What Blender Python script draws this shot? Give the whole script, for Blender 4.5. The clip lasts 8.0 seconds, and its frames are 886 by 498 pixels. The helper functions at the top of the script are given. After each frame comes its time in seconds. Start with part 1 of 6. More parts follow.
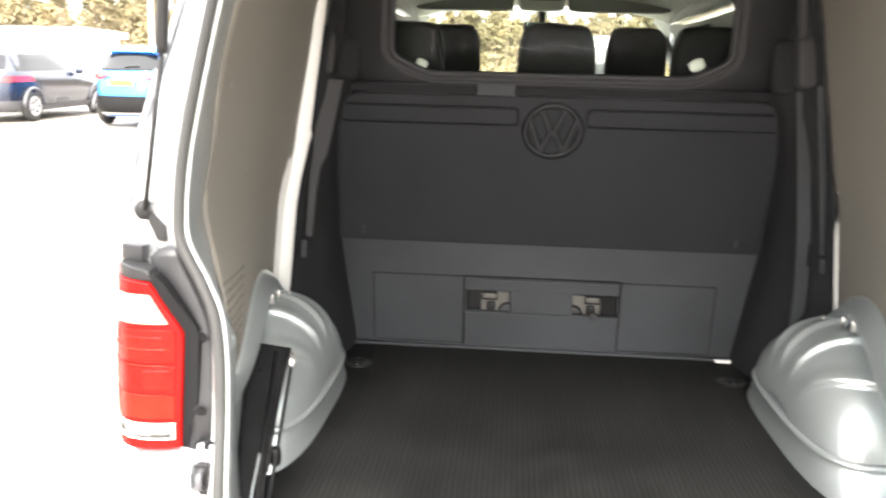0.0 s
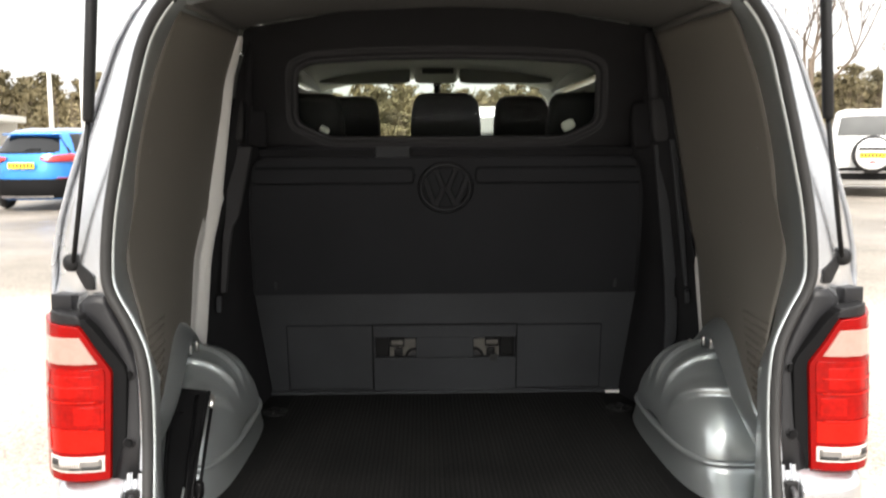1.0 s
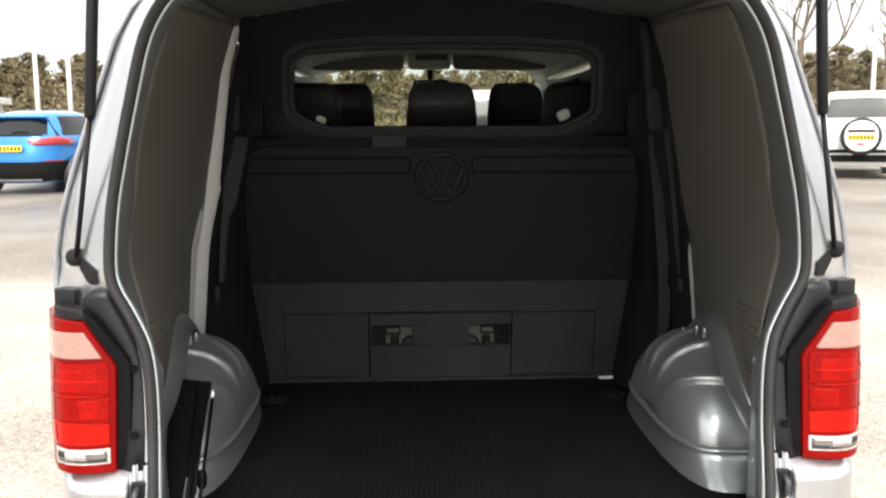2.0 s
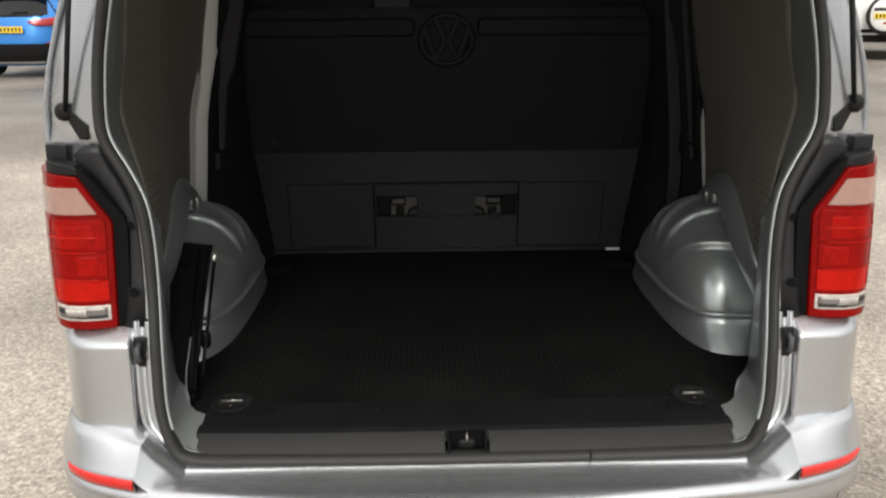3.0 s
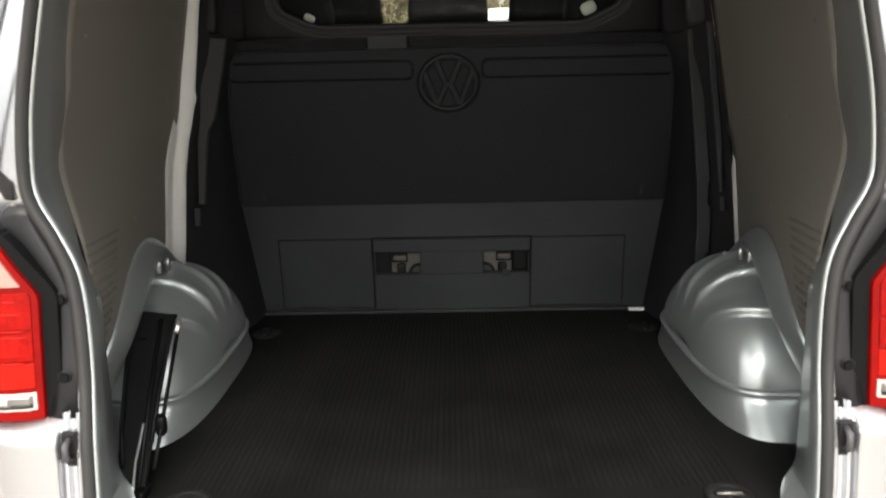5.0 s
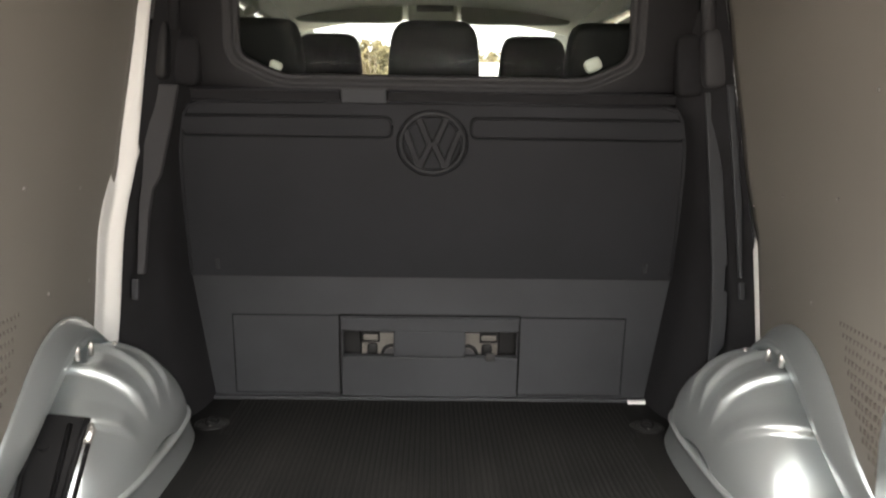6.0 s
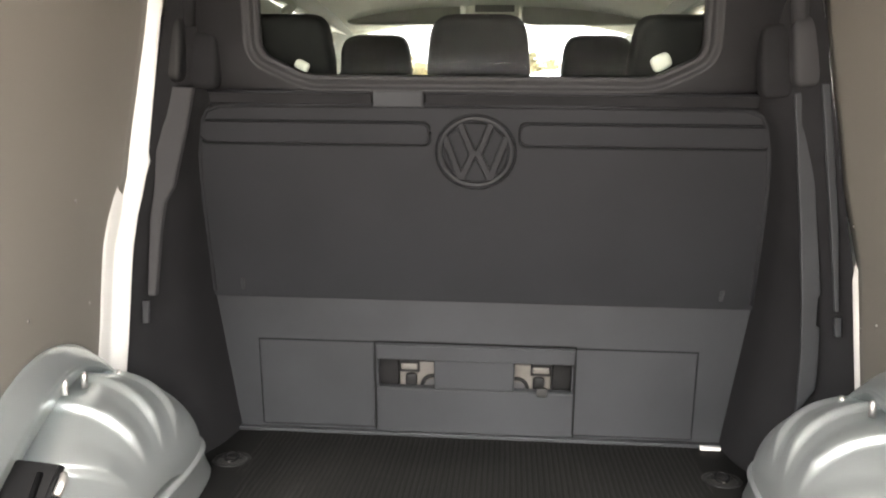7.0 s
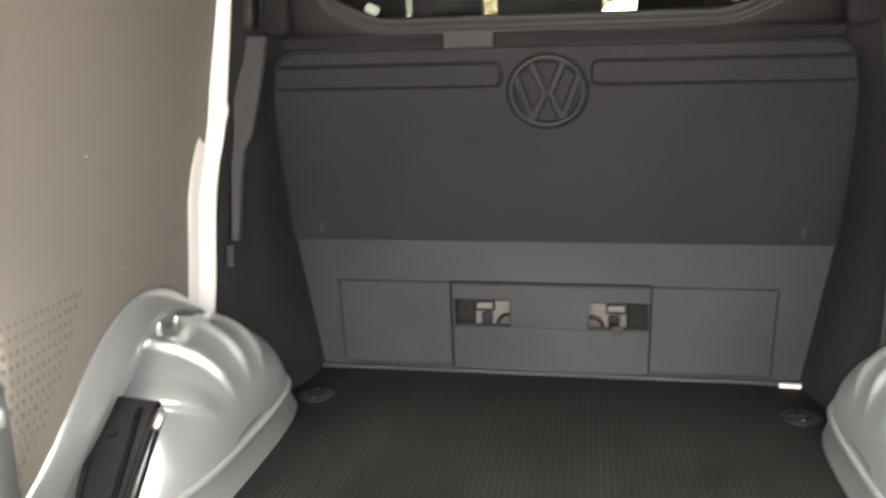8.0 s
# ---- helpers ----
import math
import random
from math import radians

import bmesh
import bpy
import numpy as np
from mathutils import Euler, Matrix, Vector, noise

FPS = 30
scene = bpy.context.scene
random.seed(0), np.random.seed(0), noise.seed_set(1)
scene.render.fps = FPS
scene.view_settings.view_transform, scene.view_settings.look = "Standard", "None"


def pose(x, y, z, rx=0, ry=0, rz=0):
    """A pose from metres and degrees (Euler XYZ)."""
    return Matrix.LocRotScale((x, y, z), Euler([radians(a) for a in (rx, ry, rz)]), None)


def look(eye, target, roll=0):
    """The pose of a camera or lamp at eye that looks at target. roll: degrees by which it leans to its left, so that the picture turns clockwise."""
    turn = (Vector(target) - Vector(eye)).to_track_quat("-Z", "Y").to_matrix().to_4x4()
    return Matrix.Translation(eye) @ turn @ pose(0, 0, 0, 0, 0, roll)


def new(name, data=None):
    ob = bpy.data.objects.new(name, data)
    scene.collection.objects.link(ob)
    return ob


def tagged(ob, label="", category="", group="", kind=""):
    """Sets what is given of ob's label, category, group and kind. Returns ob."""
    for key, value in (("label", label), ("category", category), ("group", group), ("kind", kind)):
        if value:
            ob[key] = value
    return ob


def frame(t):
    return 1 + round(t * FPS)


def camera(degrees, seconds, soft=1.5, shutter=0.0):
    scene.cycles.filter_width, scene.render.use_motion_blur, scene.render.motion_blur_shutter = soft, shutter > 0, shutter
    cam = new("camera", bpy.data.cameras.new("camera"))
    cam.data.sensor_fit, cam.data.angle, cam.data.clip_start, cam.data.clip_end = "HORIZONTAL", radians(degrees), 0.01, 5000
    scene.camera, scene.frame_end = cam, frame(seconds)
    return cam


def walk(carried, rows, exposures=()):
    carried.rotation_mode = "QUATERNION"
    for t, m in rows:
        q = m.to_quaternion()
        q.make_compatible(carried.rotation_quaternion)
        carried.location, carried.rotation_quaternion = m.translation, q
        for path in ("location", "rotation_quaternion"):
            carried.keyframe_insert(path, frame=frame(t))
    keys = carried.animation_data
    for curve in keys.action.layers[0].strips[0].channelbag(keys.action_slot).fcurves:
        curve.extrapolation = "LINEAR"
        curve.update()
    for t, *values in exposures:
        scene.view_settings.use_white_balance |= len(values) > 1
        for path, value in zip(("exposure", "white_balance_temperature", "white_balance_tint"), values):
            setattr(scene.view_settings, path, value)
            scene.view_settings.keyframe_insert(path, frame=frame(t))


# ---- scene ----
cam = camera(56.5, 8.0, soft=2.1, shutter=0.4)
PATH = [
    (0, (-0.128, -1.453, 1.514), (-0.286, 0.502, 1.122), 1.5),
    (0.3, (-0.085, -1.51, 1.499), (-0.123, 0.452, 1.11), 0.9),
    (0.5, (-0.083, -1.551, 1.512), (-0.064, 0.41, 1.116), 0.3),
    (0.6, (-0.079, -1.576, 1.512), (-0.046, 0.385, 1.121), 0.1),
    (1, (-0.08, -1.697, 1.478), (-0.035, 0.29, 1.26), -0.3),
    (1.2, (-0.103, -1.717, 1.519), (-0.037, 0.274, 1.331), -0.5),
    (2.3, (-0.103, -1.711, 1.49), (-0.034, 0.26, 1.158), -0.3),
    (2.5, (-0.096, -1.703, 1.471), (-0.042, 0.258, 1.081), -0.5),
    (3, (-0.081, -1.681, 1.432), (-0.042, 0.247, 0.904), -0.5),
    (3.5, (-0.067, -1.672, 1.401), (-0.03, 0.237, 0.804), -0.4),
    (3.6, (-0.061, -1.671, 1.399), (-0.027, 0.233, 0.786), -0.4),
    (4, (-0.057, -1.669, 1.396), (-0.032, 0.233, 0.779), -0.7),
    (4.5, (-0.035, -1.618, 1.402), (-0.04, 0.326, 0.932), -1.0),
    (4.7, (0.007, -1.531, 1.418), (-0.017, 0.418, 0.969), -1.4),
    (5.8, (-0.005, -1.138, 1.408), (-0.0, 0.835, 1.079), 0.5),
    (6, (-0.003, -1.063, 1.436), (0.025, 0.914, 1.131), 0.8),
    (6.5, (0.043, -0.896, 1.428), (-0.062, 1.09, 1.218), 1.2),
    (7, (0.076, -0.803, 1.428), (-0.078, 1.171, 1.144), 0.7),
    (7.2, (0.079, -0.8, 1.415), (-0.07, 1.173, 1.125), 0.3),
    (7.5, (0.073, -0.788, 1.422), (-0.07, 1.178, 1.082), -0.1),
    (7.7, (0.086, -0.805, 1.448), (-0.117, 1.154, 1.096), -0.5),
    (8, (0.093, -0.819, 1.442), (-0.249, 1.103, 1.009), -1.3),
]
EXPOSURES = [
    (0.0, 2.8, 6700, 10), (0.3, 1.92, 6700, 10), (0.6, 1.2, 6650, 10), (1.2, 0.82, 6700, 10), (2.5, 0.2, 6600, 9), (3.0, -0.35, 6700, 9), (3.5, -0.62, 6700, 9), (4.0, -0.52, 6700, 9),
    (4.5, -0.1, 6750, 9), (4.7, 0.3, 6700, 9), (5.8, 1.95, 6850, 11), (6.0, 2.22, 6900, 12), (6.5, 3.58, 6900, 13), (7.0, 3.2, 6900, 12), (7.5, 2.72, 6850, 13), (8.0, 3.12, 6950, 12),
]
walk(cam, [(t, look(eye, target, roll)) for t, eye, target, roll in PATH], EXPOSURES)

# ---- light: bright overcast day ----
world = bpy.data.worlds.new("overcast_sky")
scene.world = world
world.use_nodes = True
wn, wl = world.node_tree.nodes, world.node_tree.links
sky = wn.new("ShaderNodeTexSky")
sky.sky_type = "NISHITA"
sky.sun_disc = False
sky.sun_elevation, sky.sun_rotation = radians(43), radians(180)
sky.air_density, sky.dust_density, sky.ozone_density = 1.0, 4.0, 1.0
soft_sky = wn.new("ShaderNodeHueSaturation")
soft_sky.inputs["Saturation"].default_value = 0.25
wl.new(sky.outputs[0], soft_sky.inputs["Color"])
# an overcast sky is brighter overhead than at the horizon
sky_way, sky_up, sky_rise, sky_mul = wn.new("ShaderNodeTexCoord"), wn.new("ShaderNodeSeparateXYZ"), wn.new("ShaderNodeMapRange"), wn.new("ShaderNodeVectorMath")
sky_rise.inputs["To Min"].default_value, sky_rise.inputs["To Max"].default_value = 0.85, 2.85
sky_mul.operation = "SCALE"
wl.new(sky_way.outputs["Generated"], sky_up.inputs[0])
wl.new(sky_up.outputs["Z"], sky_rise.inputs["Value"])
cloud = wn.new("ShaderNodeMix")
cloud.data_type = "RGBA"
cloud.inputs[0].default_value = 0.7
cloud.inputs[7].default_value = (4.65, 4.6, 4.55, 1)
wl.new(soft_sky.outputs[0], cloud.inputs[6])
wl.new(cloud.outputs[2], sky_mul.inputs[0])
wl.new(sky_rise.outputs[0], sky_mul.inputs["Scale"])
wl.new(sky_mul.outputs[0], wn["Background"].inputs["Color"])
wn["Background"].inputs["Strength"].default_value = 0.175
sun_data = bpy.data.lights.new("sun", "SUN")
sun_data.energy, sun_data.angle, sun_data.color = 3.0, radians(28), (1.0, 0.96, 0.90)
sun = new("sun", sun_data)
sun.matrix_world = look((0.0, -14, 13.5), (0, 0, 0))


# ---- materials ----
def shade(name, base, rough=0.5, metal=0.0, scale=8.0, vary=0.12, bump=0.0, bump_scale=200.0, coat=0.0, second=None, spec=0.5):
    """A principled surface whose colour varies at two sizes, with a fine relief."""
    m = bpy.data.materials.new(name)
    m.use_nodes = True
    nodes, links = m.node_tree.nodes, m.node_tree.links
    bsdf = nodes["Principled BSDF"]
    bsdf.inputs["Metallic"].default_value = metal
    bsdf.inputs["Coat Weight"].default_value = coat
    bsdf.inputs["Coat Roughness"].default_value = 0.08
    bsdf.inputs["Specular IOR Level"].default_value = spec
    where = nodes.new("ShaderNodeTexCoord")
    big, fine = nodes.new("ShaderNodeTexNoise"), nodes.new("ShaderNodeTexNoise")
    big.inputs["Scale"].default_value, fine.inputs["Scale"].default_value = scale, bump_scale
    big.inputs["Detail"].default_value, fine.inputs["Detail"].default_value = 5.0, 3.0
    for n in (big, fine):
        links.new(where.outputs["Object"], n.inputs["Vector"])
    ramp = nodes.new("ShaderNodeMix")
    ramp.data_type = "RGBA"
    lo = [c * (1 - vary) for c in base]
    hi = [min(1.0, c * (1 + vary)) for c in (second or base)]
    ramp.inputs[6].default_value, ramp.inputs[7].default_value = (*lo, 1), (*hi, 1)
    both = nodes.new("ShaderNodeMath")
    both.operation = "MULTIPLY_ADD"
    both.inputs[1].default_value, both.inputs[2].default_value = 0.35, 0.0
    links.new(fine.outputs["Fac"], both.inputs[0])
    total = nodes.new("ShaderNodeMath")
    total.operation = "MULTIPLY_ADD"
    total.inputs[1].default_value = 0.65
    links.new(big.outputs["Fac"], total.inputs[0])
    links.new(both.outputs[0], total.inputs[2])
    spread = nodes.new("ShaderNodeMapRange")
    spread.interpolation_type = "SMOOTHSTEP"
    spread.inputs["From Min"].default_value, spread.inputs["From Max"].default_value = 0.25, 0.75
    links.new(total.outputs[0], spread.inputs["Value"])
    links.new(spread.outputs[0], ramp.inputs[0])
    links.new(ramp.outputs[2], bsdf.inputs["Base Color"])
    wear = nodes.new("ShaderNodeMapRange")
    wear.inputs["To Min"].default_value, wear.inputs["To Max"].default_value = max(0.02, rough * 0.85), min(1.0, rough * 1.15)
    links.new(big.outputs["Fac"], wear.inputs["Value"])
    links.new(wear.outputs[0], bsdf.inputs["Roughness"])
    if bump:
        relief = nodes.new("ShaderNodeBump")
        relief.inputs["Strength"].default_value, relief.inputs["Distance"].default_value = bump, 0.002
        links.new(fine.outputs["Fac"], relief.inputs["Height"])
        links.new(relief.outputs[0], bsdf.inputs["Normal"])
    return m


def pane(name, tint, gloss=0.01, ior=1.2):
    """Thin glass: lets light through, with a weak mirror."""
    m = bpy.data.materials.new(name)
    m.use_nodes = True
    nodes, links = m.node_tree.nodes, m.node_tree.links
    nodes.remove(nodes["Principled BSDF"])
    clear, shine, mix, fres = nodes.new("ShaderNodeBsdfTransparent"), nodes.new("ShaderNodeBsdfGlossy"), nodes.new("ShaderNodeMixShader"), nodes.new("ShaderNodeFresnel")
    clear.inputs["Color"].default_value = (*tint, 1)
    shine.inputs["Roughness"].default_value = gloss
    fres.inputs["IOR"].default_value = ior
    links.new(fres.outputs[0], mix.inputs[0])
    links.new(clear.outputs[0], mix.inputs[1])
    links.new(shine.outputs[0], mix.inputs[2])
    links.new(mix.outputs[0], nodes["Material Output"].inputs["Surface"])
    return m


SILVER = shade("silver_paint", (0.575, 0.59, 0.615), 0.26, 0.86, 3.0, 0.03, 0.0, 60.0, coat=0.3)
SILVER_IN = shade("inner_silver_paint", (0.49, 0.527, 0.532), 0.30, 0.72, 1.3, 0.0, 0.0, 500.0, coat=0.15)
CHANNEL = shade("graphite_painted_channel", (0.0125, 0.0125, 0.0140), 0.40, 0.0, 8.0, 0.15, 0.1, 500.0, spec=0.3)
GATE_TRIM = shade("grey_tailgate_lining", (0.075, 0.076, 0.08), 0.6, 0.0, 5.0, 0.1, 0.2, 600.0)
WHITE_IN = shade("pale_pillar_paint", (0.53, 0.53, 0.515), 0.42, 0.2, 5.0, 0.05, 0.05, 400.0)
BLACK_PLASTIC = shade("black_plastic", (0.0105, 0.0105, 0.0112), 0.5, 0.0, 12.0, 0.2, 0.25, 700.0, spec=0.22)
DARK_TRIM = shade("dark_grey_trim", (0.055, 0.055, 0.06), 0.5, 0.0, 10.0, 0.15, 0.2, 600.0)
RUBBER = shade("black_rubber", (0.018, 0.018, 0.018), 0.62, 0.0, 20.0, 0.2, 0.2, 500.0)
MAT_RUBBER = shade("ribbed_rubber_mat", (0.0062, 0.0064, 0.0067), 0.7, 0.0, 6.0, 0.35, 0.3, 300.0, second=(0.0081, 0.0080, 0.0078), spec=0.10)
HARDBOARD = shade("grey_lining_board", (0.160, 0.148, 0.130), 0.62, 0.0, 2.2, 0.06, 0.15, 350.0)
ROOF_LINING = shade("roof_board", (0.095, 0.092, 0.086), 0.7, 0.0, 3.0, 0.06, 0.15, 300.0)
SURROUND = shade("dark_grey_moulding", (0.033, 0.033, 0.0355), 0.6, 0.0, 4.0, 0.12, 0.25, 900.0, spec=0.2)
DULL_STEEL = shade("dull_steel", (0.22, 0.21, 0.20), 0.4, 0.7, 30.0, 0.15, 0.1, 300.0)
HOLE = shade("punched_hole_shade", (0.075, 0.066, 0.056), 0.9)
CARPET = shade("black_bulkhead_carpet", (0.0175, 0.0175, 0.0190), 0.9, 0.0, 10.0, 0.2, 0.4, 900.0, spec=0.08)
# same sill plastic, lightened by colour for the slope that faces the sky
SILL_LIT = shade("lit_sill_plastic", (0.0128, 0.0128, 0.0132), 0.55, 0.0, 6.0, 0.2, 0.3, 600.0, spec=0.25)
SILL_PLASTIC = shade("black_sill_plastic", (0.0085, 0.0089, 0.0097), 0.52, 0.0, 9.0, 0.25, 0.3, 600.0, spec=0.18)
GREY_PLASTIC = shade("grey_moulded_plastic", (0.0315, 0.0335, 0.0372), 0.55, 0.0, 3.2, 0.24, 0.25, 900.0, spec=0.25)
PANEL_PLASTIC = shade("charcoal_moulded_plastic", (0.0225, 0.0234, 0.0262), 0.65, 0.0, 4.0, 0.12, 0.25, 900.0, spec=0.12)
BADGE = shade("glossy_charcoal_moulding", (0.0205, 0.0215, 0.0242), 0.48, 0.0, 6.0, 0.1, 0.05, 500.0, spec=0.22)
# paler grey that paints the highlight on the panel's slanted edges
EDGE_HIGHLIGHT = shade("edge_highlight_grey", (0.065, 0.066, 0.07), 0.5, 0.0, 20.0, 0.25)
STEEL = shade("zinc_steel", (0.55, 0.54, 0.52), 0.35, 0.9, 30.0, 0.12, 0.1, 300.0)
JACK_PAINT = shade("black_painted_steel", (0.0045, 0.0045, 0.005), 0.45, 0.0, 20.0, 0.3, 0.1, 400.0, spec=0.13)
RED_LENS = shade("bright_red_lamp_lens", (0.40, 0.008, 0.004), 0.18, 0.0, 22.0, 0.2, 0.06, 160.0, coat=0.06, spec=0.10)
RED_MID = shade("red_lamp_chamber", (0.29, 0.0048, 0.003), 0.2, 0.0, 30.0, 0.3, 0.1, 90.0, coat=0.06, spec=0.1)
RED_DARK = shade("dark_red_lamp_lens", (0.235, 0.0035, 0.0024), 0.18, 0.0, 18.0, 0.3, 0.06, 120.0, coat=0.06, spec=0.10)
RED_DEEP = shade("deep_red_lamp_rim", (0.20, 0.0026, 0.0022), 0.18, 0.0, 14.0, 0.15, 0.0, 90.0, coat=0.06, spec=0.10)
CLEAR_LENS = shade("pale_pink_lamp_lens", (0.35, 0.205, 0.170), 0.2, 0.0, 40.0, 0.08, 0.1, 120.0, coat=0.8)
REVERSE_LENS = shade("clear_lamp_lens", (0.62, 0.58, 0.54), 0.14, 0.2, 60.0, 0.25, 0.2, 160.0, coat=0.8)
REFLECTOR = shade("red_reflector", (0.60, 0.015, 0.012), 0.18, 0.0, 60.0, 0.1, 0.2, 400.0, coat=0.7)
HEADLINER = shade("pale_headliner", (0.62, 0.63, 0.55), 0.9, 0.0, 5.0, 0.06, 0.2, 500.0)
VISOR = shade("grey_visor_vinyl", (0.25, 0.255, 0.225), 0.7, 0.0, 8.0, 0.05, 0.2, 500.0)
CONSOLE_DARK = shade("dark_console_lens", (0.045, 0.045, 0.045), 0.3, 0.0, 8.0, 0.05)
SEAT_CLOTH = shade("dark_seat_cloth", (0.015, 0.015, 0.0165), 0.95, 0.0, 9.0, 0.06, 0.0, 40.0, spec=0.15)
SEAT_FRAME = shade("pale_seat_frame", (0.14, 0.132, 0.12), 0.5, 0.3, 18.0, 0.2, 0.1, 300.0)
MIRROR_GLASS = shade("mirror_glass", (0.55, 0.80, 0.72), 0.05, 1.0, 5.0, 0.02)
WHITE_PAPER = shade("white_sticker", (0.78, 0.77, 0.75), 0.6, 0.0, 30.0, 0.05)
CAR_BLUE = shade("blue_car_paint", (0.02, 0.20, 0.60), 0.16, 0.4, 3.0, 0.08, 0.0, 300.0, coat=0.8)
CAR_NAVY = shade("navy_car_paint", (0.011, 0.016, 0.032), 0.2, 0.3, 3.0, 0.08, 0.0, 300.0, coat=0.8)
CAR_WHITE = shade("white_car_paint", (0.75, 0.75, 0.74), 0.25, 0.0, 3.0, 0.05, 0.0, 300.0, coat=0.8)
CAR_DARK = shade("dark_window_glass", (0.006, 0.007, 0.008), 0.08, 0.0, 3.0, 0.1, 0.0, 300.0, coat=0.0, spec=0.3)
CAR_BLACK = shade("black_bumper_plastic", (0.006, 0.006, 0.0065), 0.6, 0.0, 8.0, 0.2, 0.2, 300.0, spec=0.15)
# car glass with its pale reflection put into the base colour
CAR_GLASS_SHEEN = shade("sheen_toned_window_glass", (0.075, 0.077, 0.074), 0.08, 0.0, 3.0, 0.1, 0.0, 300.0, coat=0.5)
TYRE = shade("tyre_rubber", (0.02, 0.02, 0.02), 0.8, 0.0, 12.0, 0.2, 0.3, 200.0)
ALLOY = shade("alloy_wheel", (0.55, 0.55, 0.56), 0.3, 0.8, 12.0, 0.1)
PLATE_YELLOW = shade("yellow_plate", (0.85, 0.58, 0.03), 0.35, 0.0, 20.0, 0.04)
INK = shade("black_ink", (0.02, 0.02, 0.02), 0.5)
# darker tone for joints, and for shade painted into moulded grooves
GROOVE = shade("shaded_groove", (0.0125, 0.013, 0.0145), 0.8, spec=0.1)
JOINT = shade("dark_joint", (0.006, 0.006, 0.0065), 0.8, spec=0.1)
CAR_RED = shade("car_red_lamp", (0.32, 0.012, 0.014), 0.15, 0.0, 20.0, 0.1, coat=0.6)
def asphalt():
    """Worn tarmac: stone chips, pale dusty areas and smoother damp patches."""
    m = shade("worn_damp_asphalt", (0.225, 0.199, 0.168), 0.7, 0.0, 0.6, 0.25, 0.0, 30.0, second=(0.35, 0.31, 0.262))
    nodes, links = m.node_tree.nodes, m.node_tree.links
    bsdf = nodes["Principled BSDF"]
    where = nodes["Texture Coordinate"]
    chips, grit, damp = nodes.new("ShaderNodeTexVoronoi"), nodes.new("ShaderNodeTexNoise"), nodes.new("ShaderNodeTexNoise")
    chips.inputs["Scale"].default_value = 130.0
    grit.inputs["Scale"].default_value, grit.inputs["Detail"].default_value, grit.inputs["Roughness"].default_value = 52.0, 6.0, 0.70
    damp.inputs["Scale"].default_value, damp.inputs["Detail"].default_value = 0.22, 4.0
    for n in (chips, grit, damp):
        links.new(where.outputs["Object"], n.inputs["Vector"])
    tone = nodes.new("ShaderNodeMapRange")
    tone.inputs["From Min"].default_value, tone.inputs["From Max"].default_value = 0.35, 0.65
    tone.inputs["To Min"].default_value, tone.inputs["To Max"].default_value = 0.55, 1.35
    links.new(grit.outputs["Fac"], tone.inputs["Value"])
    speck = nodes.new("ShaderNodeMapRange")
    speck.inputs["From Min"].default_value, speck.inputs["From Max"].default_value = 0.0, 1.0
    speck.inputs["To Min"].default_value, speck.inputs["To Max"].default_value = 0.7, 1.3
    links.new(chips.outputs["Color"], speck.inputs["Value"])
    both = nodes.new("ShaderNodeMath")
    both.operation = "MULTIPLY"
    links.new(tone.outputs[0], both.inputs[0])
    links.new(speck.outputs[0], both.inputs[1])
    base = bsdf.inputs["Base Color"].links[0].from_socket
    # resurfaced strips across the car park: darker newer tarmac further off, before it a pale strip whose colour also
    # holds wet sheen
    spot, wobble, edge = nodes.new("ShaderNodeSeparateXYZ"), nodes.new("ShaderNodeTexNoise"), nodes.new("ShaderNodeMath")
    wobble.inputs["Scale"].default_value, wobble.inputs["Detail"].default_value = 0.5, 4.0
    edge.operation = "MULTIPLY_ADD"
    edge.inputs[1].default_value = 1.6
    links.new(where.outputs["Object"], spot.inputs[0])
    links.new(where.outputs["Object"], wobble.inputs["Vector"])
    links.new(wobble.outputs["Fac"], edge.inputs[0])
    links.new(spot.outputs["Y"], edge.inputs[2])
    strips = nodes.new("ShaderNodeValToRGB")
    reach = nodes.new("ShaderNodeMapRange")
    reach.inputs["From Max"].default_value = 40.0
    links.new(edge.outputs[0], reach.inputs["Value"])
    links.new(reach.outputs[0], strips.inputs[0])
    for k, (at, value) in enumerate(((0.0, 0.76), (0.02, 0.85), (0.055, 1.12), (0.165, 1.12), (0.185, 0.60), (0.45, 0.60), (0.60, 0.85))):
        stop = strips.color_ramp.elements[k] if k < 2 else strips.color_ramp.elements.new(at)
        stop.position, stop.color = at, (value, value, value, 1)
    worn = nodes.new("ShaderNodeMath")
    worn.operation = "MULTIPLY"
    links.new(strips.outputs["Color"], worn.inputs[0])
    links.new(both.outputs[0], worn.inputs[1])
    tint = nodes.new("ShaderNodeVectorMath")
    tint.operation = "SCALE"
    links.new(base, tint.inputs[0])
    links.new(worn.outputs[0], tint.inputs["Scale"])
    links.new(tint.outputs[0], bsdf.inputs["Base Color"])
    wet = nodes.new("ShaderNodeMapRange")
    wet.inputs["From Min"].default_value, wet.inputs["From Max"].default_value = 0.42, 0.62
    wet.inputs["To Min"].default_value, wet.inputs["To Max"].default_value = 0.75, 0.38
    links.new(damp.outputs["Fac"], wet.inputs["Value"])
    links.new(wet.outputs[0], bsdf.inputs["Roughness"])
    relief = nodes.new("ShaderNodeBump")
    relief.inputs["Strength"].default_value, relief.inputs["Distance"].default_value = 0.3, 0.005
    links.new(grit.outputs["Fac"], relief.inputs["Height"])
    links.new(relief.outputs[0], bsdf.inputs["Normal"])
    return m


